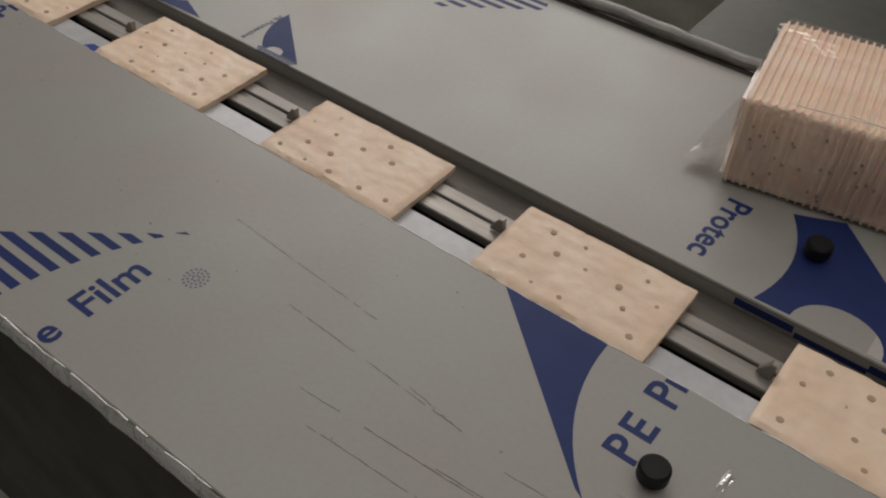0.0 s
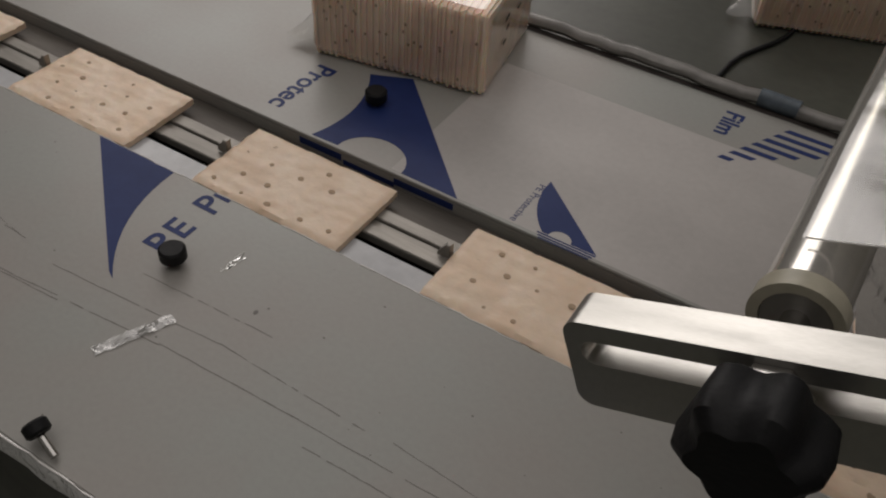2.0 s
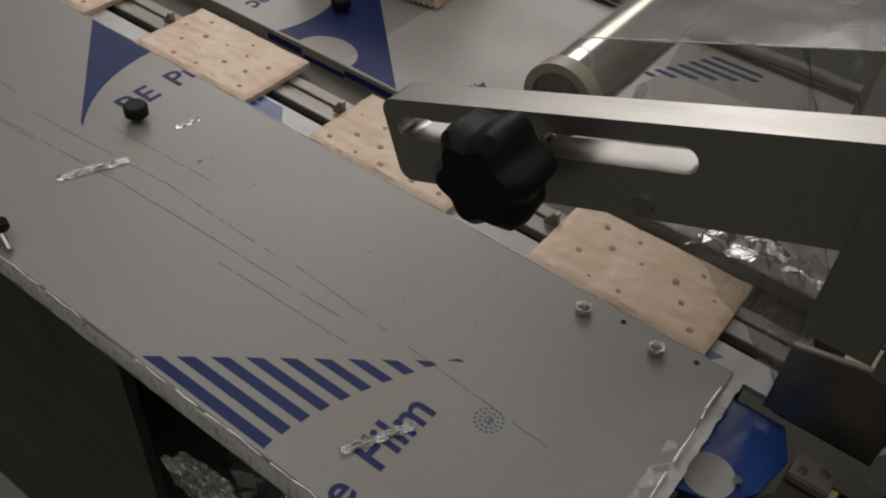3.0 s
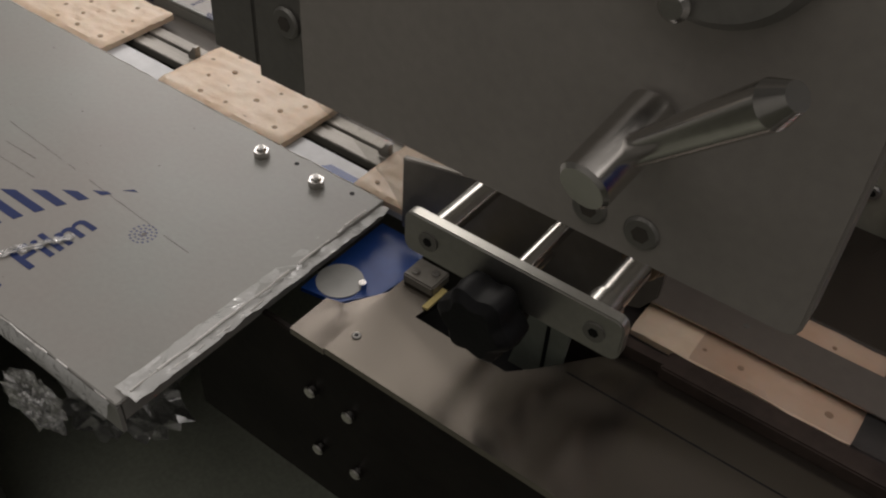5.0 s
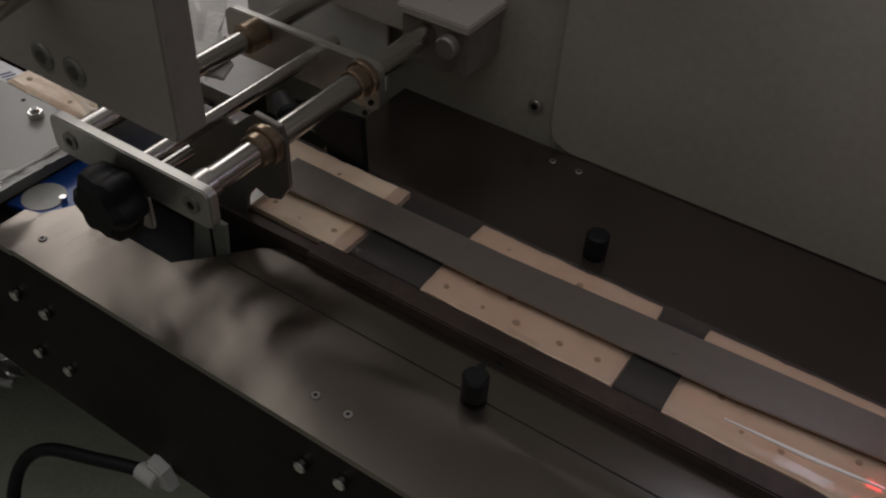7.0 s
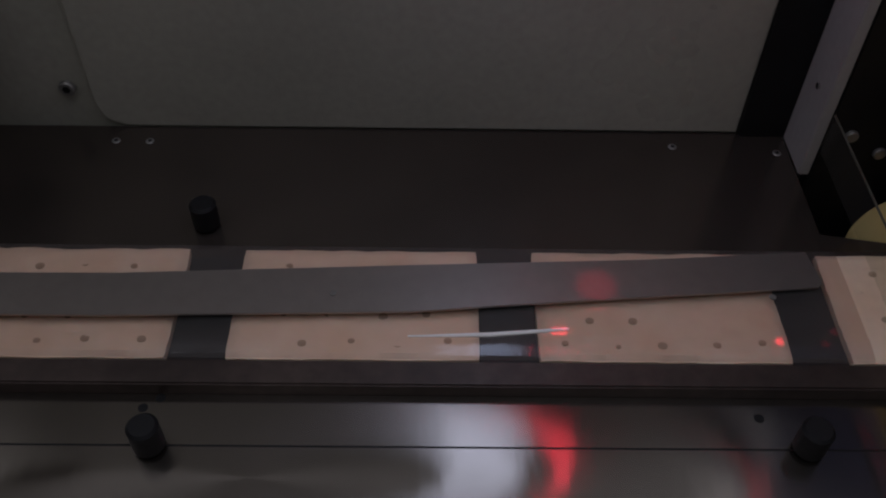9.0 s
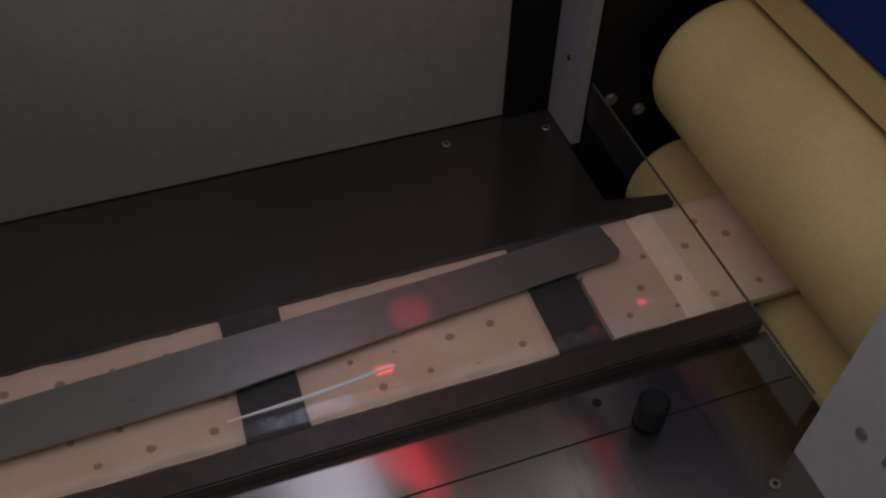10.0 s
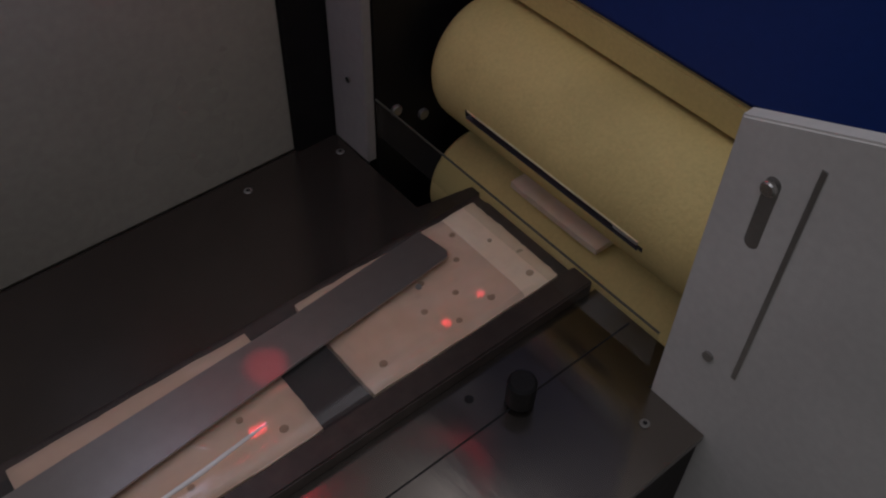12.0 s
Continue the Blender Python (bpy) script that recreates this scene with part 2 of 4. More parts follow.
def lettering(text, size, m, parent, material=None, name="lettering", label="", gap=1.0):
    """Flat printed letters lying in the plane of m, size in millimetres."""
    c = bpy.data.curves.new(name, "FONT")
    c.body, c.size, c.extrude, c.offset, c.resolution_u = text, size * MM, 0.00004, 0.0003 if size > 10 else 0.0, 3
    c.space_character = gap
    tmp = new(name, c)
    dep = bpy.context.evaluated_depsgraph_get()
    data = bpy.data.meshes.new_from_object(tmp.evaluated_get(dep))
    bpy.data.objects.remove(tmp)
    data.materials.clear()
    data.materials.append(material or PRINT)
    ob = new(name, data)
    ob.matrix_world = m
    ob.parent = parent
    return tagged(ob, label)


# ---- the hall ----
def structure(name, bm, material, label, category):
    return tagged(part(name, bm, material), label, category, kind="structure")


structure("floor", box(B(), -3200, 3800, -2400, 4200, -900, -850), FLOOR, "dark green painted factory floor", "floor")
structure("ceiling", box(B(), -3200, 3800, -2400, 4200, 2600, 2660), HALL, "plain pale hall ceiling", "ceiling")
structure("wall_north", box(B(), -3200, 3800, 4200, 4300, -900, 2660), HALL, "plain pale painted hall wall", "wall")
structure("wall_south", box(B(), -3200, 3800, -2500, -2400, -900, 2660), HALL, "plain pale painted hall wall", "wall")
structure("wall_east", box(B(), 3800, 3900, -2500, 4300, -900, 2660), HALL, "plain pale painted hall wall", "wall")
structure("wall_west", box(B(), -3300, -3200, -2500, 4300, -900, 2660), HALL, "plain pale painted hall wall", "wall")

# ---- infeed table ----
frame_body = thing("infeed_frame", "dark painted steel frame carrying the infeed table", "machine frame")
part("side_plate", box(B(), -1500, 520, -122, -117, -849, -15, 1), DARK, frame_body)
part("rear_plate", box(B(), -1500, 700, 196, 201, -849, -12, 1), DARK, frame_body)
part("cross_beam", box(B(), -1500, 600, -20, 194, -80, -60, 1), DARK, frame_body)
for x in (-1400, -600, 300):
    part("leg", box(B(), x, x + 40, -60, -20, -849, -81, 2), DARK, frame_body)


def arc_fill(a, b, bend, n=10):
    """Points from a to b on a curve pushed sideways by bend."""
    (x0, y0), (x1, y1) = a, b
    dx, dy = x1 - x0, y1 - y0
    return [(x0 + dx * s - dy * bend * 4 * s * (1 - s), y0 + dy * s + dx * bend * 4 * s * (1 - s)) for s in (i / n for i in range(n + 1))]


def decal(name, outline, parent, z=0.0, material=None):
    return part(name, slab(B(), outline, z + 0.02, 0.1), material or PRINT, parent)


def flat_text(text, size, x, y, turn, parent, z=0.0, gap=1.0):
    return lettering(text, size, Matrix.Translation(V(x, y, z + 0.1)) @ pose(0, 0, 0, 0, 0, turn), parent, gap=gap)


near = thing("near_cover_sheet", "grey steel cover sheet under printed protective film", "metal sheet")
bm = B()
box(bm, -1500, 714.5, -130, 0, -1.6, 0, 0.4)
box(bm, -1500, 714.5, -1.6, -0.1, -9, -1.62)
box(bm, -1500, 714.5, -130, -128.6, -14, -1.62)
box(bm, 713, 714.5, -128, -2, -9, -1.62)
part("sheet", bm, SHEET, near)
for shift in (0, -395, -790):
    decal("film_mark", [(357, -0.5), (402.5, -0.5)] + arc_fill((402.5, -0.5), (428.5, -60.5), -0.11)[1:] + [(424.5, -58.5)], near) if shift == 0 else None
    flat_text("PE P", 17.5, 435 + shift, -40.6, 90, near, gap=1.22)
    decal("film_letter_stub", [(426.5 + shift, -2.4), (435 + shift, -2.4), (435 + shift, -0.5), (426.5 + shift, -0.5)], near)
    flat_text("Film", 18.5, 643 + shift, -112, 90, near)
    flat_text("e", 17, 643 + shift, -129, 90, near)
    for i in range(10):
        y = -128 + 7.4 * i
        s = i / 10
        x0, x1 = 549 + (y + 129) * 1.24, 609 + 28 * s ** 1.6
        decal("film_stripe", [(x0 + shift, y), (x1 + shift, y), (x1 + 3 * s + shift, y + 4.1 * (1 - 0.3 * s)), (x0 + 5 + shift, y + 4.1 * (1 - 0.3 * s))], near)
# scratches, specks and a stamped roundel in the film
SCRATCH = mat("film_scratch", (0.22, 0.205, 0.19), 0.5, vary=0.2, scale=300)
rnd = random.Random(4)
for x0, y0, x1, y1, w in ((466, -74, 590, -70.8, 0.5), (484, -62, 552, -63.4, 0.45), (536, -80, 600, -78.6, 0.4), (560, -62, 684, -70, 0.35), (300, -60, 380, -64, 0.4),
                          (436, -52, 500, -49, 0.4), (250, -40, 330, -45, 0.35), (330, -85, 420, -80, 0.5), (386, -81, 470, -74.4, 0.5), (404, -68, 484, -62.4, 0.45), (359, -61, 384, -64.5, 0.4), (342, -95, 400, -92, 0.4)):
    bm, n, ja = B(), 26, 0.0
    for i in range(n):
        jb = 0.6 * ja + rnd.uniform(-0.14, 0.14)
        if rnd.random() < 0.88:
            a, b, wa = i / n, (i + 1) / n, w * rnd.uniform(0.35, 0.9)
            slab(bm, [(x0 + (x1 - x0) * a, y0 + (y1 - y0) * a + ja), (x0 + (x1 - x0) * b, y0 + (y1 - y0) * b + jb),
                      (x0 + (x1 - x0) * b, y0 + (y1 - y0) * b + jb + wa), (x0 + (x1 - x0) * a, y0 + (y1 - y0) * a + ja + wa)], 0.02, 0.06)
        ja = jb
    part("scratch", bm, SCRATCH, near, kind="stuff")
bm = B()
for i in range(60):
    x, y, r = rnd.uniform(-100, 700), rnd.uniform(-122, -6), rnd.uniform(0.2, 0.55)
    slab(bm, [(x + r * math.cos(a), y + r * math.sin(a) * 0.8) for a in (0, 1.05, 2.1, 3.14, 4.2, 5.2)], 0.02, 0.06)
for x, y in ((484.8, -43), (659, -73)):
    slab(bm, [(x + 0.9 * math.cos(a), y + 1.2 * math.sin(a)) for a in (0, 1.05, 2.1, 3.14, 4.2, 5.2)], 0.02, 0.1)
part("specks", bm, SCRATCH, near, kind="stuff")
for cx in (658.5, 263):
    bm = B()
    for k in range(3):
        for a in range(6 + 5 * k):
            x, y = cx + (1.4 + 1.7 * k) * math.cos(a * 6.283 / (6 + 5 * k) + k), -73 + (1.4 + 1.7 * k) * math.sin(a * 6.283 / (6 + 5 * k) + k)
            slab(bm, [(x - 0.5, y - 0.4), (x + 0.6, y - 0.3), (x + 0.4, y + 0.4), (x - 0.4, y + 0.3)], 0.02, 0.06)
    part("roundel", bm, mat("pale_print", (0.12, 0.13, 0.25), 0.5), near)


def ragged(name, x0, x1, y0, y1, z0, amp, nx, ny, material, parent, seed=0, droop=0.0):
    """A crumpled strip of loose film over a rectangle."""
    r, bm = random.Random(seed), B()
    grid = [[bm.verts.new(V(x0 + (x1 - x0) * i / nx + r.uniform(-1, 1) * amp * 0.5, y0 + (y1 - y0) * j / ny + r.uniform(-1, 1) * amp * 0.5,
                            z0 + abs(r.gauss(0, 0.6)) * amp - droop * (j / ny) ** 1.5)) for j in range(ny + 1)] for i in range(nx + 1)]
    for i in range(nx):
        for j in range(ny):
            bm.faces.new([grid[i][j], grid[i + 1][j], grid[i + 1][j + 1], grid[i][j + 1]])
    return part(name, bm, material, parent)


# opaque white in place of the glints on creased clear film
CREASE = mat("film_crease_glint", (0.9, 0.88, 0.85), 0.2, 0.0, 0.05, 80, coat=0.6)


def crease_line(points, r, parent, seed=0, keep=0.8):
    """A thin uneven ridge of bunched film along a line of points, whitened for its glints."""
    q, bm = random.Random(seed), B()
    for (xa, ya, za), (xb, yb, zb) in zip(points, points[1:]):
        n = max(2, int(math.dist((xa, ya, za), (xb, yb, zb)) / 5))
        side = 0.0
        for i in range(n):
            nxt = q.uniform(-0.35, 0.35)
            if q.random() < keep:
                a, b, rr = i / n, (i + 1.15) / n, r * q.uniform(0.4, 1.1)
                cyl(bm, (xa + (xb - xa) * a + side, ya + (yb - ya) * a + side, za + (zb - za) * a), (xa + (xb - xa) * b + nxt, ya + (yb - ya) * b + nxt, za + (zb - za) * b), rr, rr * q.uniform(0.5, 1), 8)
            side = nxt
    return part("film_ridge", bm, CREASE, parent, "thin white ridge painted for the glints along bunched film", "stuff")


ragged("film_fold", 709, 719, -126, -2, 0.4, 0.9, 4, 40, clear_film("bunched_film", 0.25, wrinkle=1.0, scale=120), near, 3, 2)
crease_line([(714, -124, 0.9), (714.6, -60, 1.2), (713.6, -6, 0.9)], 0.62, near, 3, 0.92)
crease_line([(717, -118, 0.4), (717.4, -70, 0.6)], 0.4, near, 4, 0.5)
crease_line([(-200, -130.4, 0.2), (300, -130.6, 0.2), (710, -130.3, 0.3)], 0.42, near, 5, 0.6)
crease_line([(560, -131.5, -3), (712, -131.8, -3)], 0.5, near, 6, 0.35)
# pale glint along the sheet's channel edge, drawn as a white ridge
crease_line([(-300, -0.3, 0.05), (713, -0.3, 0.05)], 0.32, near, 7, 0.9)
ragged("film_fringe", -300, 712, -130.5, -133, -0.5, 0.8, 160, 3, clear_film("bunched_edge_film", 0.35, wrinkle=1.0, scale=150), near, 5, 5)
tear = ragged("film_tear", -1.2, 1.2, 23, 35, 0.2, 0.7, 4, 8, clear_film("torn_film", 0.985, wrinkle=0.5, scale=40, rough=0.24, gloss_floor=0.015), near, 8)
tear.matrix_world = Matrix.Translation(V(456.5, -57, 0)) @ pose(0, 0, 0, 0, 0, -9)
tear = ragged("film_tear", -2.3, 2.3, -15, 15, 0.2, 0.6, 5, 18, clear_film("bright_torn_film", 0.86, wrinkle=0.8, scale=60, rough=0.26, gloss_floor=0.28), near, 18)
tear.matrix_world = Matrix.Translation(V(456, -76, 0)) @ pose(0, 0, 0, 0, 0, -24)
tear = ragged("film_tear", -1.6, 1.6, -13, 13, 0.3, 0.9, 4, 18, clear_film("pale_torn_film", 0.75, wrinkle=1.0, scale=190, rough=0.2, gloss_floor=0.3), near, 28)
tear.matrix_world = Matrix.Translation(V(635, -102, 0.1)) @ pose(0, 0, 0, 0, 0, -28)
crease_line([(457.5, -40, 0.4), (459.5, -30, 0.6), (460, -22, 0.4)], 0.3, near, 13, 0.4)
crease_line([(630, -112, 0.5), (635, -102, 1.0), (640, -93, 0.6)], 0.28, near, 12, 0.85)
CRUMPLED = clear_film("crumpled_loose_film", 0.64, (0.98, 0.98, 0.97), 0.8, 16, 0.11, sheen=1.6, gloss_floor=0.3)
LOOSE = clear_film("thin_loose_film", 0.95, (0.96, 0.96, 0.95), 1.0, 55, 0.09, sheen=1.6, gloss_floor=0.1)
for i, (x, y, z, s) in enumerate(((632, -143, -22, 13), (592, -141, -24, 11), (676, -138, -20, 11), (472, -6, -302, 38))):
    bm = B()
    bmesh.ops.create_icosphere(bm, subdivisions=4, radius=1)
    for v in bm.verts:
        n = v.co.normalized()
        k = 0.7 + 0.5 * noise.noise(n * 2.2 + Vector((i, 0, 0))) + 0.45 * abs(noise.noise(n * 5 + Vector((0, i, 3)))) + 0.2 * abs(noise.noise(n * 12 + Vector((3, i, 3))))
        v.co = Vector((n.x * s * 1.5 * k, n.y * s * (1.05 if i == 3 else 0.5) * k, n.z * s * 0.8 * k)) * MM
    ob = part("loose_film_wad", bm, CRUMPLED if i == 3 else LOOSE)
    ob.location, ob.visible_shadow = V(x, y, z), False
    if i == 3:
        tagged(ob, "crumpled clear plastic bag lying on the cabinet lid", "plastic bag")
    else:
        tagged(ob, "crumpled loose clear protective film hanging from the sheet edge", "plastic film", "loose film")


def pin(x, y, z, group="table pins", r=5.4, h=8.5, shaft=2.0, label="black plastic knob on a short screw"):
    p = thing("knob_screw", label, "knob", (x, y, z), group)
    bm = B()
    cyl(bm, (0, 0, shaft), (0, 0, shaft + h), r, seg=20, chamfer=0.9)
    part("grip", bm, BLACK, p)
    cyl(bm := B(), (0, 0, 0), (0, 0, shaft + 0.5), r * 0.45, seg=14)
    part("shank", bm, POLISHED, p)
    return p


pin(442, -41, 0, h=6, shaft=2.5)
pin(444, 93, 0, h=6, shaft=2.0)
thumb = thing("thumb_screw", "black knurled thumb screw with steel thread", "screw", (469, -123, 0))
part("grip", cyl(B(), (-3, -2, 5), (-7, -1, 7.5), 4.4, seg=18, chamfer=0.8), BLACK, thumb)
part("thread", cyl(B(), (-3, -2, 5), (5, -4, 1.8), 1.5, seg=12), POLISHED, thumb)


def nut(x, y, z, group="nuts on the table"):
    n = thing("lock_nut", "small bright steel lock nut on the sheet", "nut", (x, y, z), group)
    hexa = [(3.3 * math.cos(math.pi / 3 * i), 3.3 * math.sin(math.pi / 3 * i)) for i in range(6)]
    part("hexagon", ringplate(B(), hexa, [(u * 0.5, v * 0.5) for u, v in hexa], 0, 3.2, "z"), POLISHED, n)
    part("collar", cyl(B(), (0, 0, 3.2), (0, 0, 4.6), 2.2, 1.7, 16), POLISHED, n)
    part("thread", cyl(B(), (0, 0, 0.2), (0, 0, 4.9), 1.25, seg=12), DULL, n)


nut(657.5, -10.5, 0), nut(687.8, -10.3, 0)
for x in (672, 702):
    tagged(part("screw_hole", cyl(B(), (x, -5, 0.02), (x, -5, 0.14), 1.1, seg=12), BLACK, near))

far = thing("far_cover_sheet", "grey steel cover sheet with printed protective film and bent edge", "metal sheet")
bm = B()
box(bm, -1500, 745, 54, 203, -1.6, 0, 0.4)
box(bm, -1500, 745, 54, 55.4, -10, -1.62)
part("sheet", bm, SHEET, far)
bm, roll_rnd = B(), random.Random(12)
prev = None
for i in range(135):
    x, c = -600 + 10 * i, roll_rnd.uniform(-0.7, 0.7)
    ring = [bm.verts.new(V(x, 205 + c + (4.2 + roll_rnd.uniform(-0.4, 0.4)) * math.cos(a * 0.5236), 3.2 + 0.5 * c + 3.4 * math.sin(a * 0.5236))) for a in range(12)]
    for k in range(12) if prev else ():
        bm.faces.new([prev[k], prev[(k + 1) % 12], ring[(k + 1) % 12], ring[k]])
    prev = ring
part("rolled_edge", bm, mat("rolled_grey_film", (0.26, 0.25, 0.235), 0.35, 0.1, 0.15, 40, 0.1, 200), far, "rolled grey film edge")
ragged("edge_gap", -600, 740, 197.6, 202, 0.1, 0.5, 130, 2, mat("dark_edge_strip", (0.05, 0.042, 0.038), 0.5, 0.0, 0.25, 60), far, 13)
for x in (598, 204):
    part("blue_patch", cyl(B(), (x, 205.2, 3.4), (x + 20, 205.2, 3.4), 4.75, seg=16), mat("faded_blue_film", (0.12, 0.15, 0.18), 0.4, 0.0, 0.2, 90), far)
hole = [(466 + 17.5 * math.cos(math.pi * a / 14), 56 + 15.5 * math.sin(math.pi * a / 14)) for a in range(15)]
decal("film_mark", [(513, 55.5), (447, 121), (427, 112)] + arc_fill((427, 112), (434, 55.5), 0.13)[1:] + hole[::-1], far)
for x0, x1, z in ((428, 452, -6), (453, 481, -8.5), (481, 512, -6)):
    part("film_band", box(B(), x0, x1, 53.8, 53.97, z, z + 3.6), PRINT, far)
for x in (541, 151):
    eyelet = [(x + 20 + 5.2 * math.cos(math.pi * a / 10), 58 + 4.6 * math.sin(math.pi * a / 10)) for a in range(11)]
    decal("film_mark_small", [(x, 89.5)] + arc_fill((x, 89.5), (x + 12, 58), -0.12)[1:] + eyelet[::-1] + [(x + 37, 58)], far)
    flat_text("PE Protective", 5.2, x - 3.2, 85.5, -90, far)
    for i in range(3):
        y = 57.6 - i * 1.4
        decal("film_bar", [(x + 10 + i, y), (x + 37 - i, y), (x + 37 - i, y - 0.8), (x + 10 + i, y - 0.8)], far)
decal("film_mark_small", [(84, 54.5), (99, 64), (118, 56)], far)
flat_text("Protec", 15.5, 401.5, 105, -90, far)
for x in (594, 200):
    flat_text("Film", 13, x - 6, 190, -90, far)
    for i in range(7):
        y = 150.5 + i * 6.3
        x0, x1 = x + 2 + 3.4 * i, x + 8 + min(44, 8.4 * i)
        decal("film_stripe", [(x0, y), (x1, y), (x1 + (2 if i < 6 else -1), y + 3.0), (x0 + 2, y + 3.0)], far)

part("film_layer", box(B(), 478, 744, 56, 162, 0.01, 0.06), mat("cloudy_film_layer", (0.50, 0.475, 0.455), 0.45, 0.0, 0.06, 20, 0.05, 300, spec=0.3), far, "cloudy second film layer")

cab = thing("lower_cabinet", "dark green-grey machine cabinet below the line", "cabinet", (-1500, -330, -849))
part("body", box(B(), 0, 2390, 0, 540, 0, 516, 4), mat("green_grey_cabinet_paint", (0.40, 0.42, 0.34), 0.5, 0.0, 0.15, 9, 0.08, 140), cab)
part("lid_rim", box(B(), -4, 2394, -4, 544, 516.1, 519, 1), mat("dark_cabinet_rim", (0.38, 0.40, 0.325), 0.5, 0.0, 0.15, 9), cab)
hose = bpy.data.curves.new("hose", "CURVE")
hose.dimensions, hose.bevel_depth, hose.bevel_resolution = "3D", 0.003, 3
line = hose.splines.new("NURBS")
line.points.add(7)
for p, (x, y, z) in zip(line.points, ((803, -74.5, -96), (790, -78, -97), (775, -84, -98), (760, -87, -100), (747, -92, -106), (741, -102, -120), (746, -112, -142), (762, -118, -175))):
    p.co = (*V(x, y, z), 1)
line.use_endpoint_u = True
coil = new("air_hose", bpy.data.meshes.new_from_object(new("hose_curve", hose)))
bpy.data.objects.remove(bpy.data.objects["hose_curve"])
coil.data.materials.append(BLACK)
tagged(coil, "black air hose looping from a clip on the side plate", "hose")
clip = thing("hose_clip", "off-white plastic hose clip on the side plate", "clip", (808, -69, -96))
part("base", slab(B(), [(-6, -8), (8, -4), (4, 5), (-4, 8)], -6, 6.4, "y", 0.8), WHITEPL, clip)
part("saddle", cyl(B(), (-9, -6.5, 0), (2, -6.5, 0), 3.9, seg=20, chamfer=0.8), WHITEPL, clip)

# ---- conveyor channel between the sheets ----
chan = thing("conveyor_channel", "worn infeed chain channel between two cover sheets", "conveyor")
part("near_bed", box(B(), -1500, 731, 0.3, 13.5, -6, -3.4), mat("pale_bed_film", (0.56, 0.565, 0.58), 0.3, 0.0, 0.12, 14, 0.05, 200, coat=0.2), chan, "pale film-covered bed strip")
part("chain_slot", box(B(), -1500, 731, 13.5, 19, -20, -18), BLACK, chan, "dark chain slot")
for y0, y1, z1 in ((19, 25, -3.4), (25.3, 29, -4.6), (29.3, 36, -3.5)):
    part("slide_rail", box(B(), -1500, 731, y0, y1, -8, z1, 0.4), RAIL, chan, "grey worn slide rail")
part("back_rail", box(B(), -1500, 731, 36.2, 53.6, -13, -7, 0.4), RAILDARK, chan, "dark brown channel side")
for x0, x1 in ((88, 112), (676, 704)):
    part("blue_print", slab(B(), [(x0, 2), (x1, 2), (x1 + 4, 7), (x0 + 4, 7)], -3.38, 0.08), BLUETAPE, chan)
part("blue_print", slab(B(), [(462, 0.6), (490, 0.6), (480, 12), (462, 12)], -3.38, 0.08), BLUETAPE, chan)
part("pale_line", slab(B(), [(464, 7), (482, 7), (482, 7.7), (464, 7.7)], -3.29, 0.08), WHITEPL, chan)
for i in range(4):
    part("print_bar", slab(B(), [(640 + i * 3, 4), (641.2 + i * 3, 4), (643.2 + i * 3, 10), (642 + i * 3, 10)], -3.38, 0.08), PRINT, chan)
for x in (-1300, -300, 680):
    part("support", box(B(), x, x + 18, 4, 50, -60, -20.02), DARK, chan)

# ---- a pack of crackers in clear film ----
pack = thing("cracker_pack", "clear-wrapped pack of pale crackers standing on edge", "cracker pack", (390, 109.6, 0.2))
pack.matrix_world = Matrix.Translation(V(392.5, 110.3, 0.2)) @ pose(0, 0, 0, 0, 0, 10)
rnd = random.Random(7)
for i in range(27):
    x = 1 + i * 3.38
    out = [(u + rnd.uniform(-0.2, 0.2), v + rnd.uniform(-0.15, 0.15)) for u, v in rounded(0.2, 73, 0.1, 44.8, 3, 3)]
    ob = part("cracker", slab(B(), out, 0, 3.45 + rnd.uniform(0, 0.1), "x", 1.25), PACKED, pack)
    ob.location = V(x, rnd.uniform(-0.45, 0.45), rnd.uniform(0, 0.5))
bm = B()
for i in range(30):
    x, z = rnd.uniform(4, 88), rnd.uniform(6, 38)
    slab(bm, [(x + 0.75 * math.cos(a), z + 0.95 * math.sin(a)) for a in (0, 1, 2.1, 3.1, 4.2, 5.2)], -0.45, 0.3, "y")
part("seeds", bm, HOLE, pack, kind="stuff")
bm = B()
box(bm, -0.8, 93.4, -1.2, 74.5, 0, 46.2, 4)
bmesh.ops.subdivide_edges(bm, edges=bm.edges, cuts=6, use_grid_fill=True)
for v in bm.verts:
    v.co += v.normal * 0.0009 * noise.noise(v.co * 110)
PACKFILM = clear_film("pack_wrap_film", 0.95, (0.98, 0.97, 0.96), 0.7, 15, 0.1, sheen=1.3, gloss_floor=0.09)
part("wrap", bm, PACKFILM, pack, "glossy clear film wrap").visible_shadow = False
bm = B()
fin_rows = [[bm.verts.new(V(-1 - 17 * i / 6 * (1 - 0.35 * j / 8), 4 + 34 * j / 8 * (1 - 0.25 * i / 6), 4 + 26 * (j / 8) ** 0.7 * (1 - i / 7) + 0.8 * math.sin(i * 1.3 + j))) for j in range(9)] for i in range(7)]
for p, q in zip(fin_rows, fin_rows[1:]):
    for j in range(8):
        bm.faces.new([p[j], p[j + 1], q[j + 1], q[j]])
part("end_fin", bm, FILM, pack, "flat clear end fin of the wrap")
bm = B()
for i, (y, z, w) in enumerate(((24, 30, 6), (27, 24, 3.5), (44, 27, 4), (24, 17, 4))):
    slab(bm, [(y, z), (y + w, z + 1), (y + w, z + 2.2), (y, z + 1.6)], 93.6, 0.2, "x")
date = bm
bm = B()
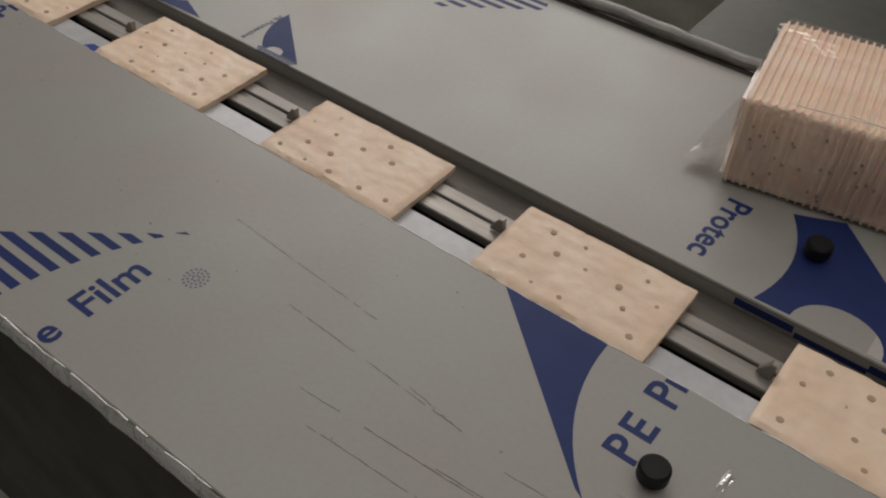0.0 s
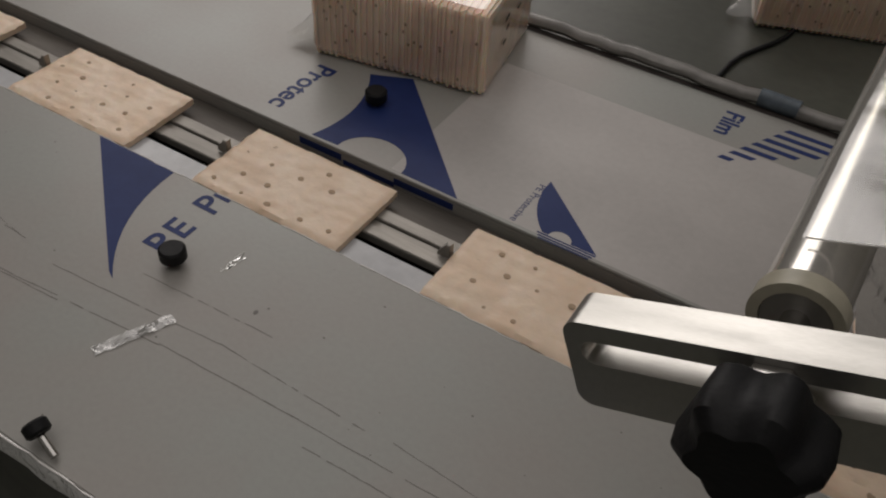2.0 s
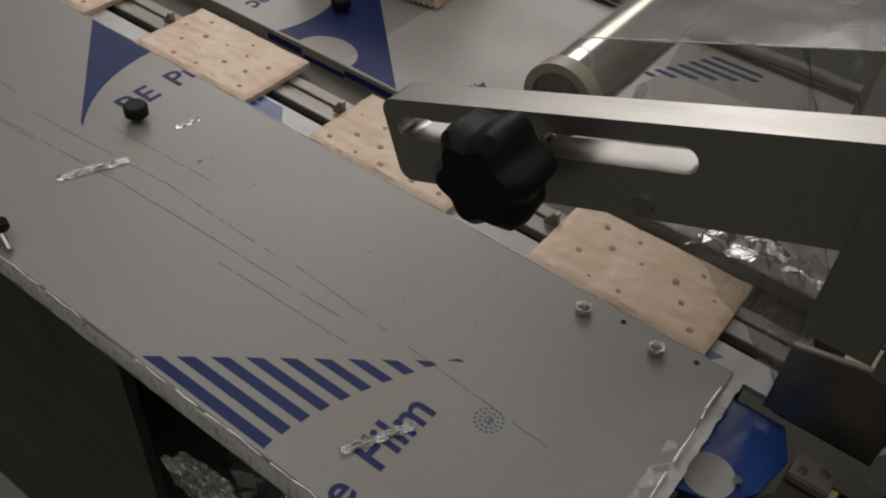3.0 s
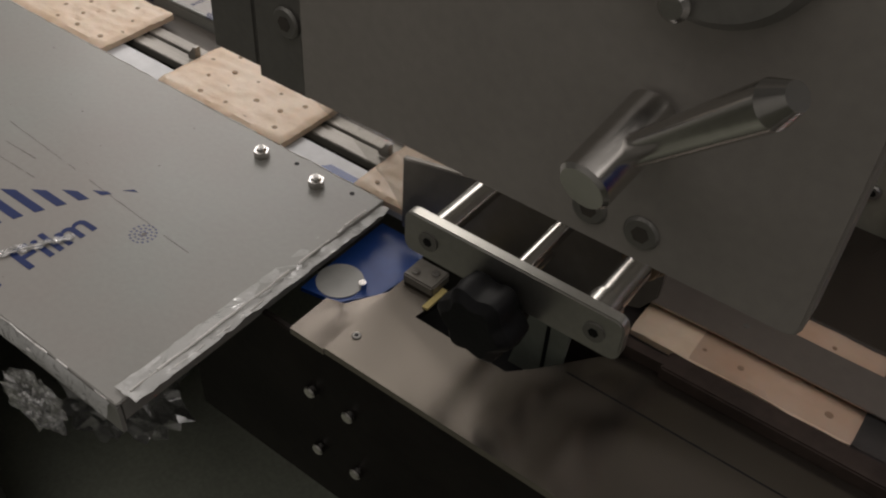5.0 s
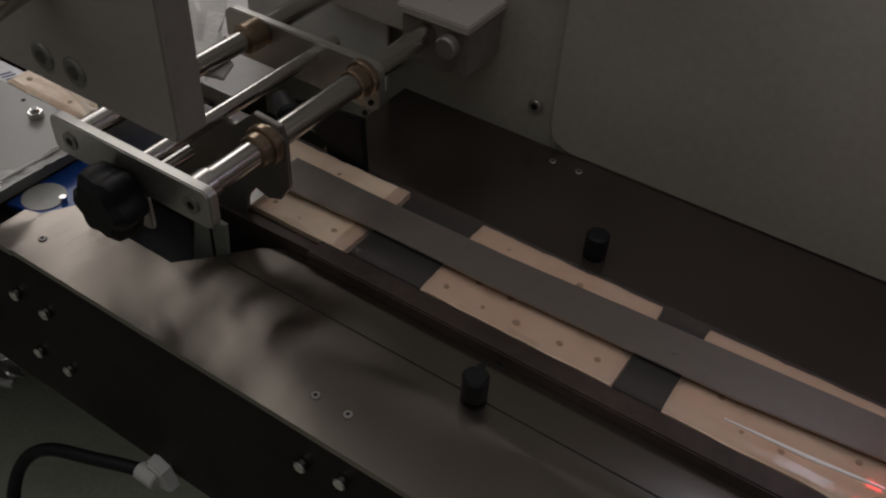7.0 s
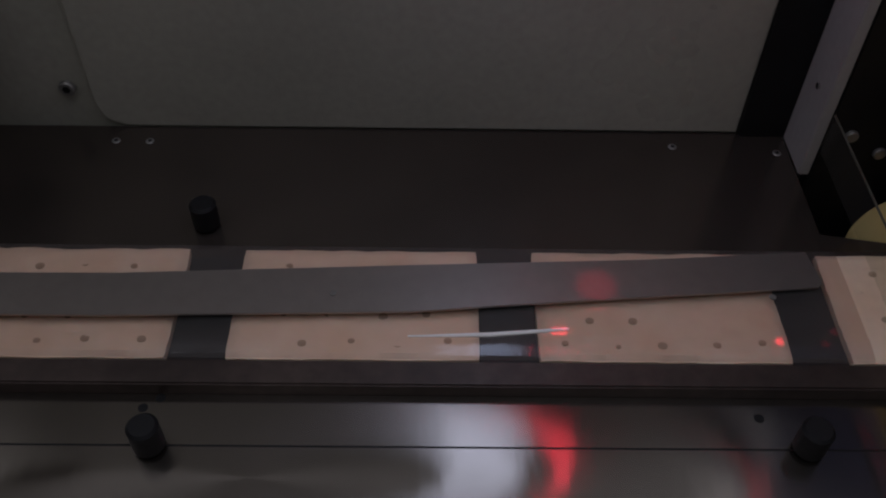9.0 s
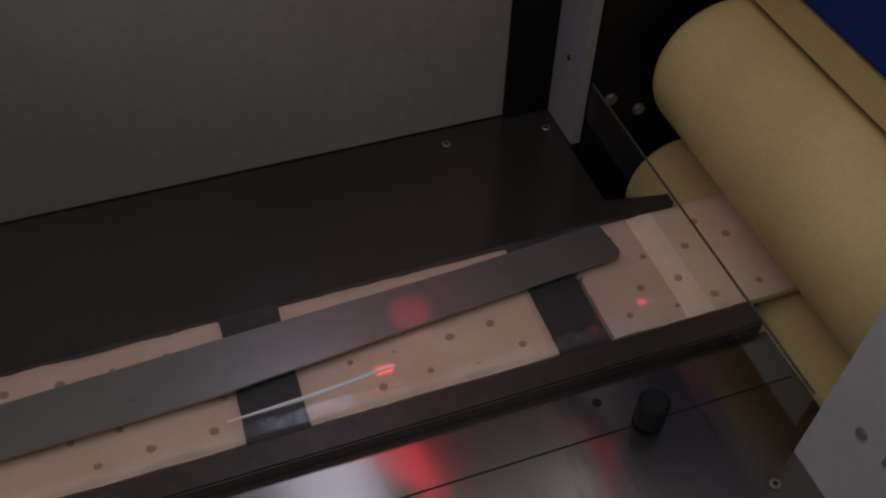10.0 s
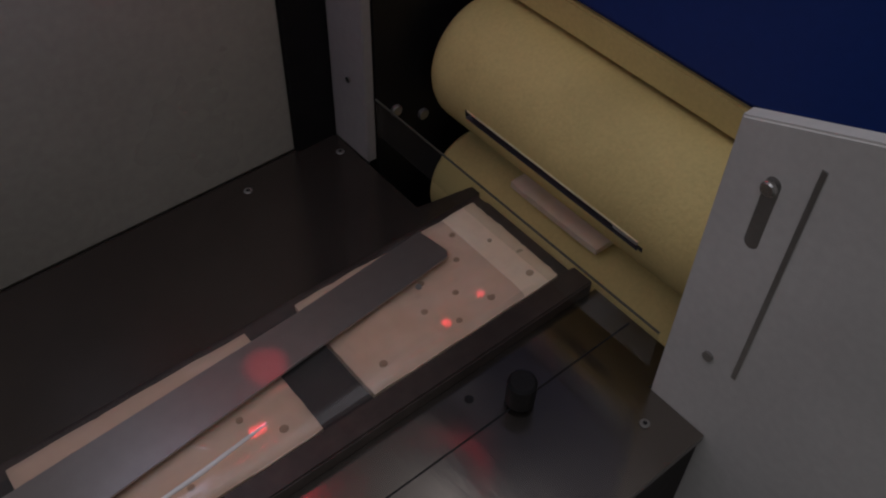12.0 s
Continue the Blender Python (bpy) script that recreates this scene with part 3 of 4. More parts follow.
for x0, y0, x1, y1, w in ((60, 60, 80, 18, 0.7), (74, 66, 88, 44, 0.5), (62, 36, 78, 4, 0.6), (82, 30, 88, 24, 0.8), (40, 6, 84, 1, 0.4), (20, 2, 54, 5, 0.35)):
    slab(bm, [(x0, y0), ((x0 + x1) / 2 + w, (y0 + y1) / 2), (x1, y1), ((x0 + x1) / 2 - w, (y0 + y1) / 2 - w)], 46.4, 0.3)
# glints on the wrap's creases, drawn as white slivers
part("film_crease", bm, CREASE, pack, "sharp film creases, their glints painted white")
bm = date
part("date_mark", bm, BLACK, pack, "illegible dark date print")

side = thing("side_table", "dark green side table behind the line", "table", (300, 232, -849))
part("tabletop", box(B(), 0, 900, 0, 620, 790, 812, 3), mat("dark_green_tabletop", (0.085, 0.088, 0.072), 0.4, 0.0, 0.15, 10, 0.05, 150), side)
for x, y in ((20, 20), (860, 20), (20, 580), (860, 580)):
    part("leg", box(B(), x, x + 22, y, y + 22, 0, 789.8, 2), DARK, side)
cable = bpy.data.curves.new("cable", "CURVE")
cable.dimensions, cable.bevel_depth, cable.bevel_resolution = "3D", 0.0016, 2
line = cable.splines.new("POLY")
line.points.add(11)
for i, p in enumerate(line.points):
    p.co = (*V(552 + 3.4 * i + 3 * math.sin(i), 240 + 13 * i, -35.3), 1)
cord = new("cable", bpy.data.meshes.new_from_object(new("cable_curve", cable)))
bpy.data.objects.remove(bpy.data.objects["cable_curve"])
cord.data.materials.append(BLACK)
tagged(cord, "thin black cable lying on the side table", "cable")
copy_thing(pack, Matrix.Translation(V(560, 345, -36.8)) @ pose(0, 0, 0, 0, 0, 20))

# ---- crackers and pushers ----


def cracker_mesh(seed):
    bm, nx, ny, r = B(), 40, 24, random.Random(seed)
    L, W, H = 78.0, 45.0, 3.8
    dots = [(9 + 15 * i + (7 if j % 2 else 0), 6 + 10.3 * j) for j in range(4) for i in range(5)]
    top, bot = {}, {}
    for i in range(nx + 1):
        for j in range(ny + 1):
            u, v = L * i / nx, W * j / ny
            rim = min(u, L - u, v, W - v)
            z = H - 1.0 * max(0, 1 - rim / 1.4) ** 2 + 0.5 * noise.noise(Vector((u * 0.05 + v * 0.16, v * 0.3 - u * 0.05, 5 + seed))) - 0.45 * max(0, 1 - abs(noise.noise(Vector((u * 0.035, v * 0.1 + u * 0.02, 2 + seed)))) * 9) + 0.45 * noise.noise(Vector((u * 0.06, v * 0.11, seed))) + 0.16 * noise.noise(Vector((u * 0.3, v * 0.35, 9)))
            inx, iny = (u - L / 2) / (L / 2), (v - W / 2) / (W / 2)
            sx, sy = L / 2 + inx * (L / 2 - 0.3 * abs(iny) ** 8), W / 2 + iny * (W / 2 - 0.3 * abs(inx) ** 8)
            top[i, j] = bm.verts.new(V(sx, sy, z))
            bot[i, j] = bm.verts.new(V(sx, sy, 0)) if i in (0, nx) or j in (0, ny) else None
    for i in range(nx):
        for j in range(ny):
            bm.faces.new([top[i, j], top[i + 1, j], top[i + 1, j + 1], top[i, j + 1]])
    ring = [(i, 0) for i in range(nx)] + [(nx, j) for j in range(ny)] + [(i, ny) for i in range(nx, 0, -1)] + [(0, j) for j in range(ny, 0, -1)]
    for a, b in zip(ring, ring[1:] + ring[:1]):
        bm.faces.new([top[a], bot[a], bot[b], top[b]])
    bm.faces.new([bot[k] for k in ring[::-1]])
    spots = []
    for u, v in dots:
        u, v, rr = u + r.uniform(-1.8, 1.8), v + r.uniform(-1.2, 1.2), r.uniform(0.85, 1.6)
        if u < L - 3 and r.random() < 0.85:
            spots.append((u, v, H + 0.45 * noise.noise(Vector((u * 0.06, v * 0.11, seed))) + 0.16 * noise.noise(Vector((u * 0.3, v * 0.35, 9))) + 0.05, rr))
    return mesh_of("cracker", bm, CRACKER), spots


PERIOD, P1, P2 = 1.238, 118.2, 96.4
CRACKERS, PUSHERS = [], []
KINDS = [cracker_mesh(seed) for seed in (3, 14, 25, 36)]
dot = mesh_of("hole", slab(B(), [(math.cos(a * 0.7854), math.sin(a * 0.7854)) for a in range(8)], -0.3, 0.32), HOLE)
for k in range(-10, 10):
    data, spots = KINDS[(k * 7) % 4]
    ob = new("cracker", data)
    tagged(ob, "pale baked rectangular cracker with dark pricked holes", "cracker", "crackers on the line")
    for u, v, z, s in spots:
        h = new("hole", dot)
        h.parent, h.location, h.scale = ob, V(u, v, z), (s, s * 0.9, 1)
    CRACKERS.append((ob, k))
bm = B()
slab(bm, [(-6, 0), (0, 0), (0, 7.5), (-1.8, 7.5), (-6, 1.5)], -1.6, 3.2, "y", 0.3)
data = mesh_of("pusher", bm, RAIL)
for k in range(-10, 6):
    ob = new("pusher", data)
    tagged(ob, "small grey pusher finger behind a cracker", "pusher", "chain pushers")
    PUSHERS.append((ob, k))

# ---- film unwind arm ----
arm = thing("unwind_bracket", "slotted aluminium bar with a black star knob", "bracket", (612.7, -76.6, 109.6))
arm.matrix_world = Matrix.Translation(V(612.7, -76.6, 109.6)) @ pose(0, 0, 0, 0, -20.8, 0)
outer = rounded(0, 140, -24.8, 0, 4, 8)
slot = rounded(3.6, 90, -11.6, -5.0, 3.25, 8)
part("bar", ringplate(B(), outer, slot, 0, 10.5, "y"), STEEL, arm)


def star(bm, c, r, y0, y1, lobes=6):
    n = 72
    rows = []
    for rr, y in ((0.0, y0), (0.72, y0), (0.95, y0 + (y1 - y0) * 0.18), (1.0, y0 + (y1 - y0) * 0.45), (0.94, y1 - (y1 - y0) * 0.12), (0.8, y1)):
        rows.append([bm.verts.new(V(c[0] + r * rr * (1 + 0.11 * math.cos(lobes * 2 * math.pi * i / n)) * math.cos(2 * math.pi * i / n), y,
                                    c[1] + r * rr * (1 + 0.11 * math.cos(lobes * 2 * math.pi * i / n)) * math.sin(2 * math.pi * i / n))) for i in range(n)] if rr else [bm.verts.new(V(c[0], y, c[1]))])
    for p, q in zip(rows, rows[1:]):
        for i in range(n):
            j = (i + 1) % n
            bm.faces.new([p[0], q[j], q[i]] if len(p) == 1 else [p[i], p[j], q[j], q[i]])
    bm.faces.new(rows[-1])
    return bm


part("star_knob", star(B(), (45.4, -8.6), 13.2, -22, -5), BLACK, arm, "black star knob")
part("stud", cyl(B(), (45.4, -5, -8.3), (45.4, 14, -8.3), 3), POLISHED, arm)
part("washer", cyl(B(), (45.4, -4.6, -8.3), (45.4, -0.1, -8.3), 7.4, seg=6), POLISHED, arm)
part("screw", cyl(B(), (75.3, -1.0, -21), (75.3, 0, -21), 2.6, seg=18), DULL, arm)
part("end_block", box(B(), 132, 146, -6, -0.1, -6, 5, 1), STEEL, arm)

roller = thing("film_roller", "polished film roller under clear plastic web", "roller", (656, -56, 119.8))
part("tube", cyl(B(), (0, 0, 0), (0, 240, 0), 9.2, seg=40), mat("satin_roller", (0.78, 0.75, 0.70), 0.2, 0.75, 0.06, 30, 0.02, 400), roller)
part("end_ring", ringplate(B(), [(10.1 * math.cos(a * math.pi / 16), 10.1 * math.sin(a * math.pi / 16)) for a in range(32)], [(7.6 * math.cos(a * math.pi / 16), 7.6 * math.sin(a * math.pi / 16)) for a in range(32)], -3, 5), mat("ivory_ring", (0.45, 0.42, 0.33), 0.4), roller, "ivory end ring")
part("bearing", cyl(B(), (0, -2.4, 0), (0, 2, 0), 7.5, seg=24), DULL, roller)
part("axle", cyl(B(), (0, -11.5, 0), (0, 0, 0), 3, seg=18), POLISHED, roller)


def web(name, rows, nw, amp, parent, material, seed):
    """A strip of film along rows of (x, z, y0, y1), slightly rippled."""
    r, bm, grid = random.Random(seed), B(), []
    for x, z, y0, y1 in rows:
        grid.append([bm.verts.new(V(x + r.gauss(0, amp), y0 + (y1 - y0) * j / nw, z + r.gauss(0, amp))) for j in range(nw + 1)])
    for p, q in zip(grid, grid[1:]):
        for j in range(nw):
            bm.faces.new([p[j], p[j + 1], q[j + 1], q[j]])
    return part(name, bm, material, parent)


webs = thing("film_web", "clear packing film running over rollers into the former", "plastic film")
web("upper_run", [(650 + 12 * i, 128.8 + 4.4 * i, -44, 175) for i in range(16)], 12, 0.25, webs, WEB, 1)
web("lower_run", [(663 + 7 * i, 112 - 10.2 * i, -43 + 3.5 * i, 170 - 11 * i) for i in range(11)], 14, 2.0, webs, clear_film("crumpled_web_film", 0.9, wrinkle=1.0, scale=30, rough=0.15, sheen=1.4, gloss_floor=0.14), 2)

crease_line([(651, -44, 129.4), (700, -44, 147.1), (760, -44, 169.1), (828, -44, 194)], 0.35, webs, 31, 0.97)
TAIL = clear_film("crumpled_tail_film", 0.8, wrinkle=1.0, scale=60, rough=0.18, sheen=1.5, gloss_floor=0.18)
web("loose_tail", [(672 + 5 * i, 3 + 4.5 * math.sin(i * 0.9) ** 2 + 0.8 * i, 46.5 + 0.5 * math.sin(i), 66 - 0.6 * i) for i in range(13)], 7, 1.0, webs, TAIL, 5)
crease_line([(680, 50, 9), (700, 49, 12), (718, 53, 15), (732, 48, 6)], 0.4, webs, 21, 0.7)
crease_line([(704, 60, 12), (716, 52, 14), (720, 47.5, 4)], 0.4, webs, 22, 0.8)

# ---- unwind panel with crank ----
panel = thing("film_carriage_panel", "grey painted machine panel with bolts and a crank", "machine panel", (739, -90, 114))
out = [(25, 0), (139.5, 0), (141.3, 0.7), (142, 2.5), (142, 154), (25, 154)]
part("plate", slab(B(), out, 0, 9, "y", 0.6), PANEL, panel)
part("side_strip", slab(B(), [(-6, 0.5), (8.6, 0.5), (8.6, 154), (-6, 154)], 2, 6, "y", 0.5), DULL, panel)
part("side_strip", slab(B(), [(9.4, -1.5), (24.8, -1.5), (24.8, 154), (9.4, 154)], 1.5, 6, "y", 0.5), DULL, panel)
part("cross_tie", box(B(), 30, 60, 9.1, 260, 124, 144, 1), PANEL, panel)


def bolt(x, z, r=4.2, y=-2.6, parent=None):
    b = part("bolt", cyl(B(), (x, y, z), (x, max(0, y + 1.1), z), r, seg=24, chamfer=0.6), DULL, parent)
    part("socket", cyl(B(), (x, y - 0.05, z), (x, y + 0.02, z), r * 0.5, seg=6), RAILDARK, b)


bolt(99, 7.4, 3.7, -0.7, panel), bolt(110, 7.2, 3.7, -0.7, panel), bolt(20, 16.5, 3.8, 0.4, panel)
disc = part("bearing_disc", cyl(B(), (111, -5, 68), (111, 0, 68), 16.5, seg=40, chamfer=1.6), DULL, panel)
part("disc_screw", cyl(B(), (108, -7.2, 54.5), (108, -5, 54.5), 2.6, seg=20, chamfer=0.8), POLISHED, disc)
crank = part("crank", cyl(B(), (105, -19.5, 27), (107, 0, 32.5), 4.9, 5.1, seg=32, chamfer=0.7), POLISHED, panel, "polished steel clamping lever")
bm = cyl(B(), (106.5, -10, 29), (129, -19.6, 53.5), 2.8, 3.6, 28)
cyl(bm, (129, -19.6, 53.5), (131.6, -20.7, 56.3), 3.6, 2.1, 28)
part("lever", bm, POLISHED, crank)
# ---- wrapper bed ----
bed = thing("wrapper_bed", "brushed steel machine bed with polished streaks", "machine bed")
part("near_plate", slab(B(), [(745, -69), (1152, -69), (1152, -46.5), (1168, -46.5), (1168, -8), (843, -8), (835, -2), (820, -13), (806, -31), (799, -38.5), (760, -38), (762.5, -20), (745, -20)], -8, 3), PLATE, bed)
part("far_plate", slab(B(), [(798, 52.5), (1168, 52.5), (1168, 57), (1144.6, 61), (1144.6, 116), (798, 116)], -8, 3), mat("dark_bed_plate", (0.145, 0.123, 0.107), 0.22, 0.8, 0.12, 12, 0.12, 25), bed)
part("seam", slab(B(), [(815, -25.8), (1166, -25.8), (1166, -25.2), (815, -25.2)], -4.98, 0.05), BLACK, bed)
part("guide_lip", box(B(), 840, 1166, -7.9, 1.2, -8, 0.3, 0.6), GREASE, bed)
part("belt_bed", box(B(), 731.5, 1166, -0.2, 46, -9, -3.3, 0.3), mat("dark_guide_bed", (0.05, 0.043, 0.042), 0.35, 0.3, 0.2, 30), bed)
part("far_lip", box(B(), 738, 1166, 46.2, 52.3, -9, -4.2, 0.3), GREASE, bed)
part("infeed_strip", slab(B(), [(729, -69), (744.6, -69), (744.6, -33), (736, -48), (729, -50)], -9, 3), PLATE, bed)
for x, y in ((750, -58), (884, -56), (897.5, -56), (1141, -55), (1140, 104), (885, 107), (898, 107), (1100, 107)):
    s = part("screw", cyl(B(), (x, y, -5), (x, y, -4.4), 1.7, seg=16, chamfer=0.3), DULL, bed)
    part("recess", cyl(B(), (x, y, -4.42), (x, y, -4.3), 0.8, seg=6), BLACK, s)
for x, y in ((926.5, -8 + 0.5), (922, -11), (1105, -13)):
    part("pin_hole", cyl(B(), (x, y - 2, -4.99), (x, y - 2, -4.9), 1.5, seg=14), BLACK, bed)
part("side_plate", box(B(), 669, 1151, -68.6, -66, -96, -8.2, 0.5), mat("oily_side_plate", (0.017, 0.013, 0.011), 0.55, 0.0, 0.25, 20, 0.1, 200, spec=0.15), bed, "dark brown side plate")
# added black sheet that hides the floor, for the shade below the drums
part("drum_tray", box(B(), 1146, 1400, -62, 110, -120, -110, 1), BLACK, bed, "black sheet added under the drums to keep the gap dark")
part("outfeed_bed", box(B(), 1216, 1500, -40, 80, -9, -3.4, 0.5), DARK, bed)
part("pedestal", box(B(), 900, 1150, -40, 110, -849, -97, 2), DARK, bed)
for x, z in ((738, -33), (756, -33), (740, -66.5), (759, -65.5), (888, -25), (905, -20)):
    part("stud", cyl(B(), (x, -71.4, z), (x, -68.6, z), 2.6, seg=16, chamfer=0.5), POLISHED, bed)
for x, y in ((927, -26), (928, 62), (1116.5, -25.5)):
    pin(x, y, -5, "bed knobs", 4.6, 11, 0.6, "black cylindrical plastic knob on the bed")

# opening below the former with its parts
well = thing("former_well", "blue and white film scraps beside the dark former opening", "machine part")
part("blue_cover", slab(B(), [(716, -50), (732, -47), (741, -34), (744, -16), (738, -3), (716, -3)], -11, 2), BLUETAPE, well, "blue printed film")
part("white_disc", cyl(B(), (725, -38.5, -8.9), (725, -38.5, -8.6), 9, seg=26), WHITEPL, well)
part("cap_screw", cyl(B(), (733.5, -35.5, -9), (733.5, -35.5, -6.5), 1.5, seg=14), POLISHED, well)
clamp = part("clamp_block", box(B(), 745.5, 759, -27, -16, -4.8, -0.5, 0.6), mat("dull_clamp_block", (0.3, 0.28, 0.25), 0.5, 0.5, 0.15, 40), well, "dull grey clamp block")
for x, y in ((749, -23.5), (755.5, -20)):
    part("clamp_screw", cyl(B(), (x, y, -0.5), (x, y, 0.4), 1.6, seg=14, chamfer=0.3), POLISHED, clamp)
part("yellow_shim", box(B(), 759.3, 761.6, -33, -21, -4.8, -4.0), YELLOW, well, "thin yellow shim")
part("hanger", box(B(), 716, 740, -20, -14, -60, -11.1, 0.5), DARK, well)
# black sheet put below the opening for the shade inside it
part("dark_tray", box(B(), 745.5, 838, -37, -2, -30, -26), BLACK, well)
part("white_wedge", slab(B(), [(790, -22), (810, -22), (812, 8), (796, 8)], -21, 2, "y", 0.3), mat("pale_green_plastic", (0.26, 0.285, 0.245), 0.4, 0.0, 0.1, 40), well, "pale green plastic wedge")
part("dark_slit", box(B(), 803, 804.5, -21.2, -21.05, -20, 6), BLACK, well)
part("former_side", slab(B(), [(775, -8), (842, -6), (842, -2), (775, -3)], -26, 26), GREASE, well)

# ---- forming bracket: side plates on cross rods ----
former = thing("former_bracket", "steel side plates joined by polished cross rods", "machine bracket")


def side_plate(name, x0, x1, y, z0, z1, th=4.2, r=3.6):
    return part(name, slab(B(), rounded(x0, x1, z0, z1, r, 4), y, th, "y", 0.5), STEEL, former)


near_side = side_plate("near_side_plate", 762, 838, -48.5, 37.5, 53)
part("middle_side_plate", slab(B(), [(728, -2), (806, -2), (810, 12), (815, 18), (821, 16), (827, 18), (832, 26), (832, 46), (830, 52), (818, 53), (808, 44), (768, 39.5), (728, 31)], -6, 2.6, "y", 0.4),
     mat("oily_grey_plate", (0.30, 0.28, 0.255), 0.36, 0.75, 0.15, 25, 0.05, 200), former)
part("far_side_plate", slab(B(), rounded(752, 833, 30, 51.5, 5, 6), 48, 4, "y", 0.5), former.children[1].data.materials[0], former)
for x in (771.5, 829.5):
    b = part("bolt", cyl(B(), (x, -49.1, 45), (x, -48.5, 45), 3.4, seg=22), DULL, near_side)
    part("socket", cyl(B(), (x, -49.2, 45), (x, -49.0, 45), 1.7, seg=6), BLACK, b)
for x, z, r, y1 in ((827, 46, 4.7, 92), (771.5, 46, 4.2, 95), (800, 45, 3.0, 62), (760, 40, 2.8, 95)):
    part("cross_rod", cyl(B(), (x, -44.2 if x > 765 else 40, z), (x, y1, z), r, seg=24, chamfer=0.4), POLISHED, former)
for y, r in ((-17, 6.3), (-12.5, 7.8), (38, 6.1), (43.5, 7.6)):
    part("bushing", cyl(B(), (827, y, 46), (827, y + (3.4 if r > 7 else 10), 46), r, seg=28, chamfer=0.6), BRONZE, former)
part("end_collar", cyl(B(), (827, -44.2, 46), (827, -37, 46), 5.6, seg=26, chamfer=0.5), POLISHED, former)
part("bushing", cyl(B(), (771.5, 38, 46), (771.5, 47.8, 46), 6.4, seg=26, chamfer=0.6), BRONZE, former)
part("star_knob", star(B(), (798, 36), 12.5, -63.5, -49.6), BLACK, former, "black star knob")
part("knob_stud", cyl(B(), (798, -49.6, 36), (798, -20, 36), 2.5, seg=16), POLISHED, former)
part("tongue", box(B(), 794, 806, -48.4, -45.5, 21, 39, 1), STEEL, former)
tag = part("tag", slab(B(), [(747, 27), (755, 35.5), (775, 28), (779.5, 17.5), (764, 14)], 39.6, 2.1, "z", 0.4), mat("milky_plastic", (0.62, 0.61, 0.58), 0.45, 0.0, 0.06, 50), former, "milky plastic plate with a screw")
part("tag_screw", cyl(B(), (769, 25, 41.7), (769, 25, 42.3), 1.5, seg=14), RAILDARK, tag)
part("clamp_knob", cyl(B(), (810, 17, 43), (822.5, 8, 46), 4.6, seg=22, chamfer=1.2), BLACK, former, "black clamp knob")
for x, z in ((826, 28), (829, 34)):
    part("screw", cyl(B(), (x, 47.2, z), (x, 48, z), 1.2, seg=12), BLACK, former)

bar = thing("hold_down_bar", "long thin steel strip over the wrapped crackers", "guide bar", (826, 0, 0))
bm = B()
slab(bm, [(-24, 13), (20, 14.5), (80, 14.5), (174, 17), (240, 23), (306, 28.5), (308, 31), (306, 44), (254, 40), (174, 36.5), (80, 32), (20, 31.5), (-24, 32)], 3.4, 1.0, "z", 0.2)
part("strip", bm, mat("grey_strip_steel", (0.36, 0.32, 0.295), 0.34, 0.8, 0.07, 14, 0.04, 200), bar)

part("hanger", box(box(B(), -24, -19, -5.5, 10, 2.3, 3.38), -24, -19, -5.9, -2.1, 3.4, 24.2), STEEL, bar)
for x in (30, 150, 290):
    part("rivet", cyl(B(), (x, 24, 4.4), (x, 24, 4.8), 1.1, seg=12), DULL, bar)
fin = thing("fin_plate", "black upright fin beside the cracker lane", "machine part", (800, 48.5, -4.1))
part("fin", slab(B(), [(-19, 22), (3, 7), (5, 0), (25, 0), (23.5, 27), (4, 25)], 0, 3, "y", 0.4), BLACK, fin)

tube = thing("film_tube", "clear film folded round the moving crackers", "plastic film")
r_, bm, rows = random.Random(31), B(), []
for i in range(61):
    x = 846 + 4.95 * i
    ripple = 0.25 * math.sin(i * 0.7) + 0.2 * r_.random()
    rows.append([bm.verts.new(V(x, y, z + (ripple * 0.4 if 0 < j < 8 else 0))) for j, (y, z) in enumerate(((1.4, 0.6), (2.2, 1.7), (5, 2.1), (9, 2.6), (10, 2.2), (16, 2.3), (30, 2.3), (45, 2.1), (47.4, 0.8)))])
for p, q in zip(rows, rows[1:]):
    for j in range(8):
        bm.faces.new([p[j], p[j + 1], q[j + 1], q[j]])
# film tint deepened to dim the crackers, for the shade near the cutter
TIGHT = clear_film("tight_tinted_film", 0.95, (0.755, 0.695, 0.68), 0.25, 30, 0.14)
part("web", bm, TIGHT, tube).visible_shadow = False
# white rod along the fold, painted for the lamp's reflection in the film
part("fold", cyl(cyl(B(), (1000, 8.6, 2.7), (1026, 9.4, 2.8), 0.3, 0.8, seg=10), (1026, 9.4, 2.8), (1050, 12.0, 2.6), 0.8, 0.5, seg=10), mat("fold_glint_white", (0.92, 0.9, 0.88), 0.2, 0.0, 0.04, 80, coat=0.5), tube, "raised film fold with the lamp's reflection painted white").visible_shadow = False
pale = thing("pale_sheet", "pale plastic sheet propped behind the rods", "plastic sheet", (705, 108, -5))
part("sheet", box(B(), 0, 88, 0, 2, 0, 92, 0.4), WHITEPL, pale)

# ---- back panel ----
back = thing("back_panel", "grey coated upright back panel with rounded corner", "machine panel", kind="structure")
part("flange_sheet", box(B(), 700, 1192, 119, 123, -60, 420, 0.5), WALLPANEL, back)
part("raised_sheet", slab(B(), [(887, -4.9), (1127, -4.9), (1127, 420), (877, 420), (877, 6), (879.5, -1.5)], 116, 2.9, "y", 0.8), WALLPANEL, back)
for x, z in ((870, 71), (868, 12), (870, 140)):
    s = part("screw", cyl(B(), (x, 116.4, z), (x, 119, z), 3.2, seg=22, chamfer=0.6), DULL, back)
    part("socket", cyl(B(), (x, 116.3, z), (x, 116.45, z), 1.6, seg=6), BLACK, s)
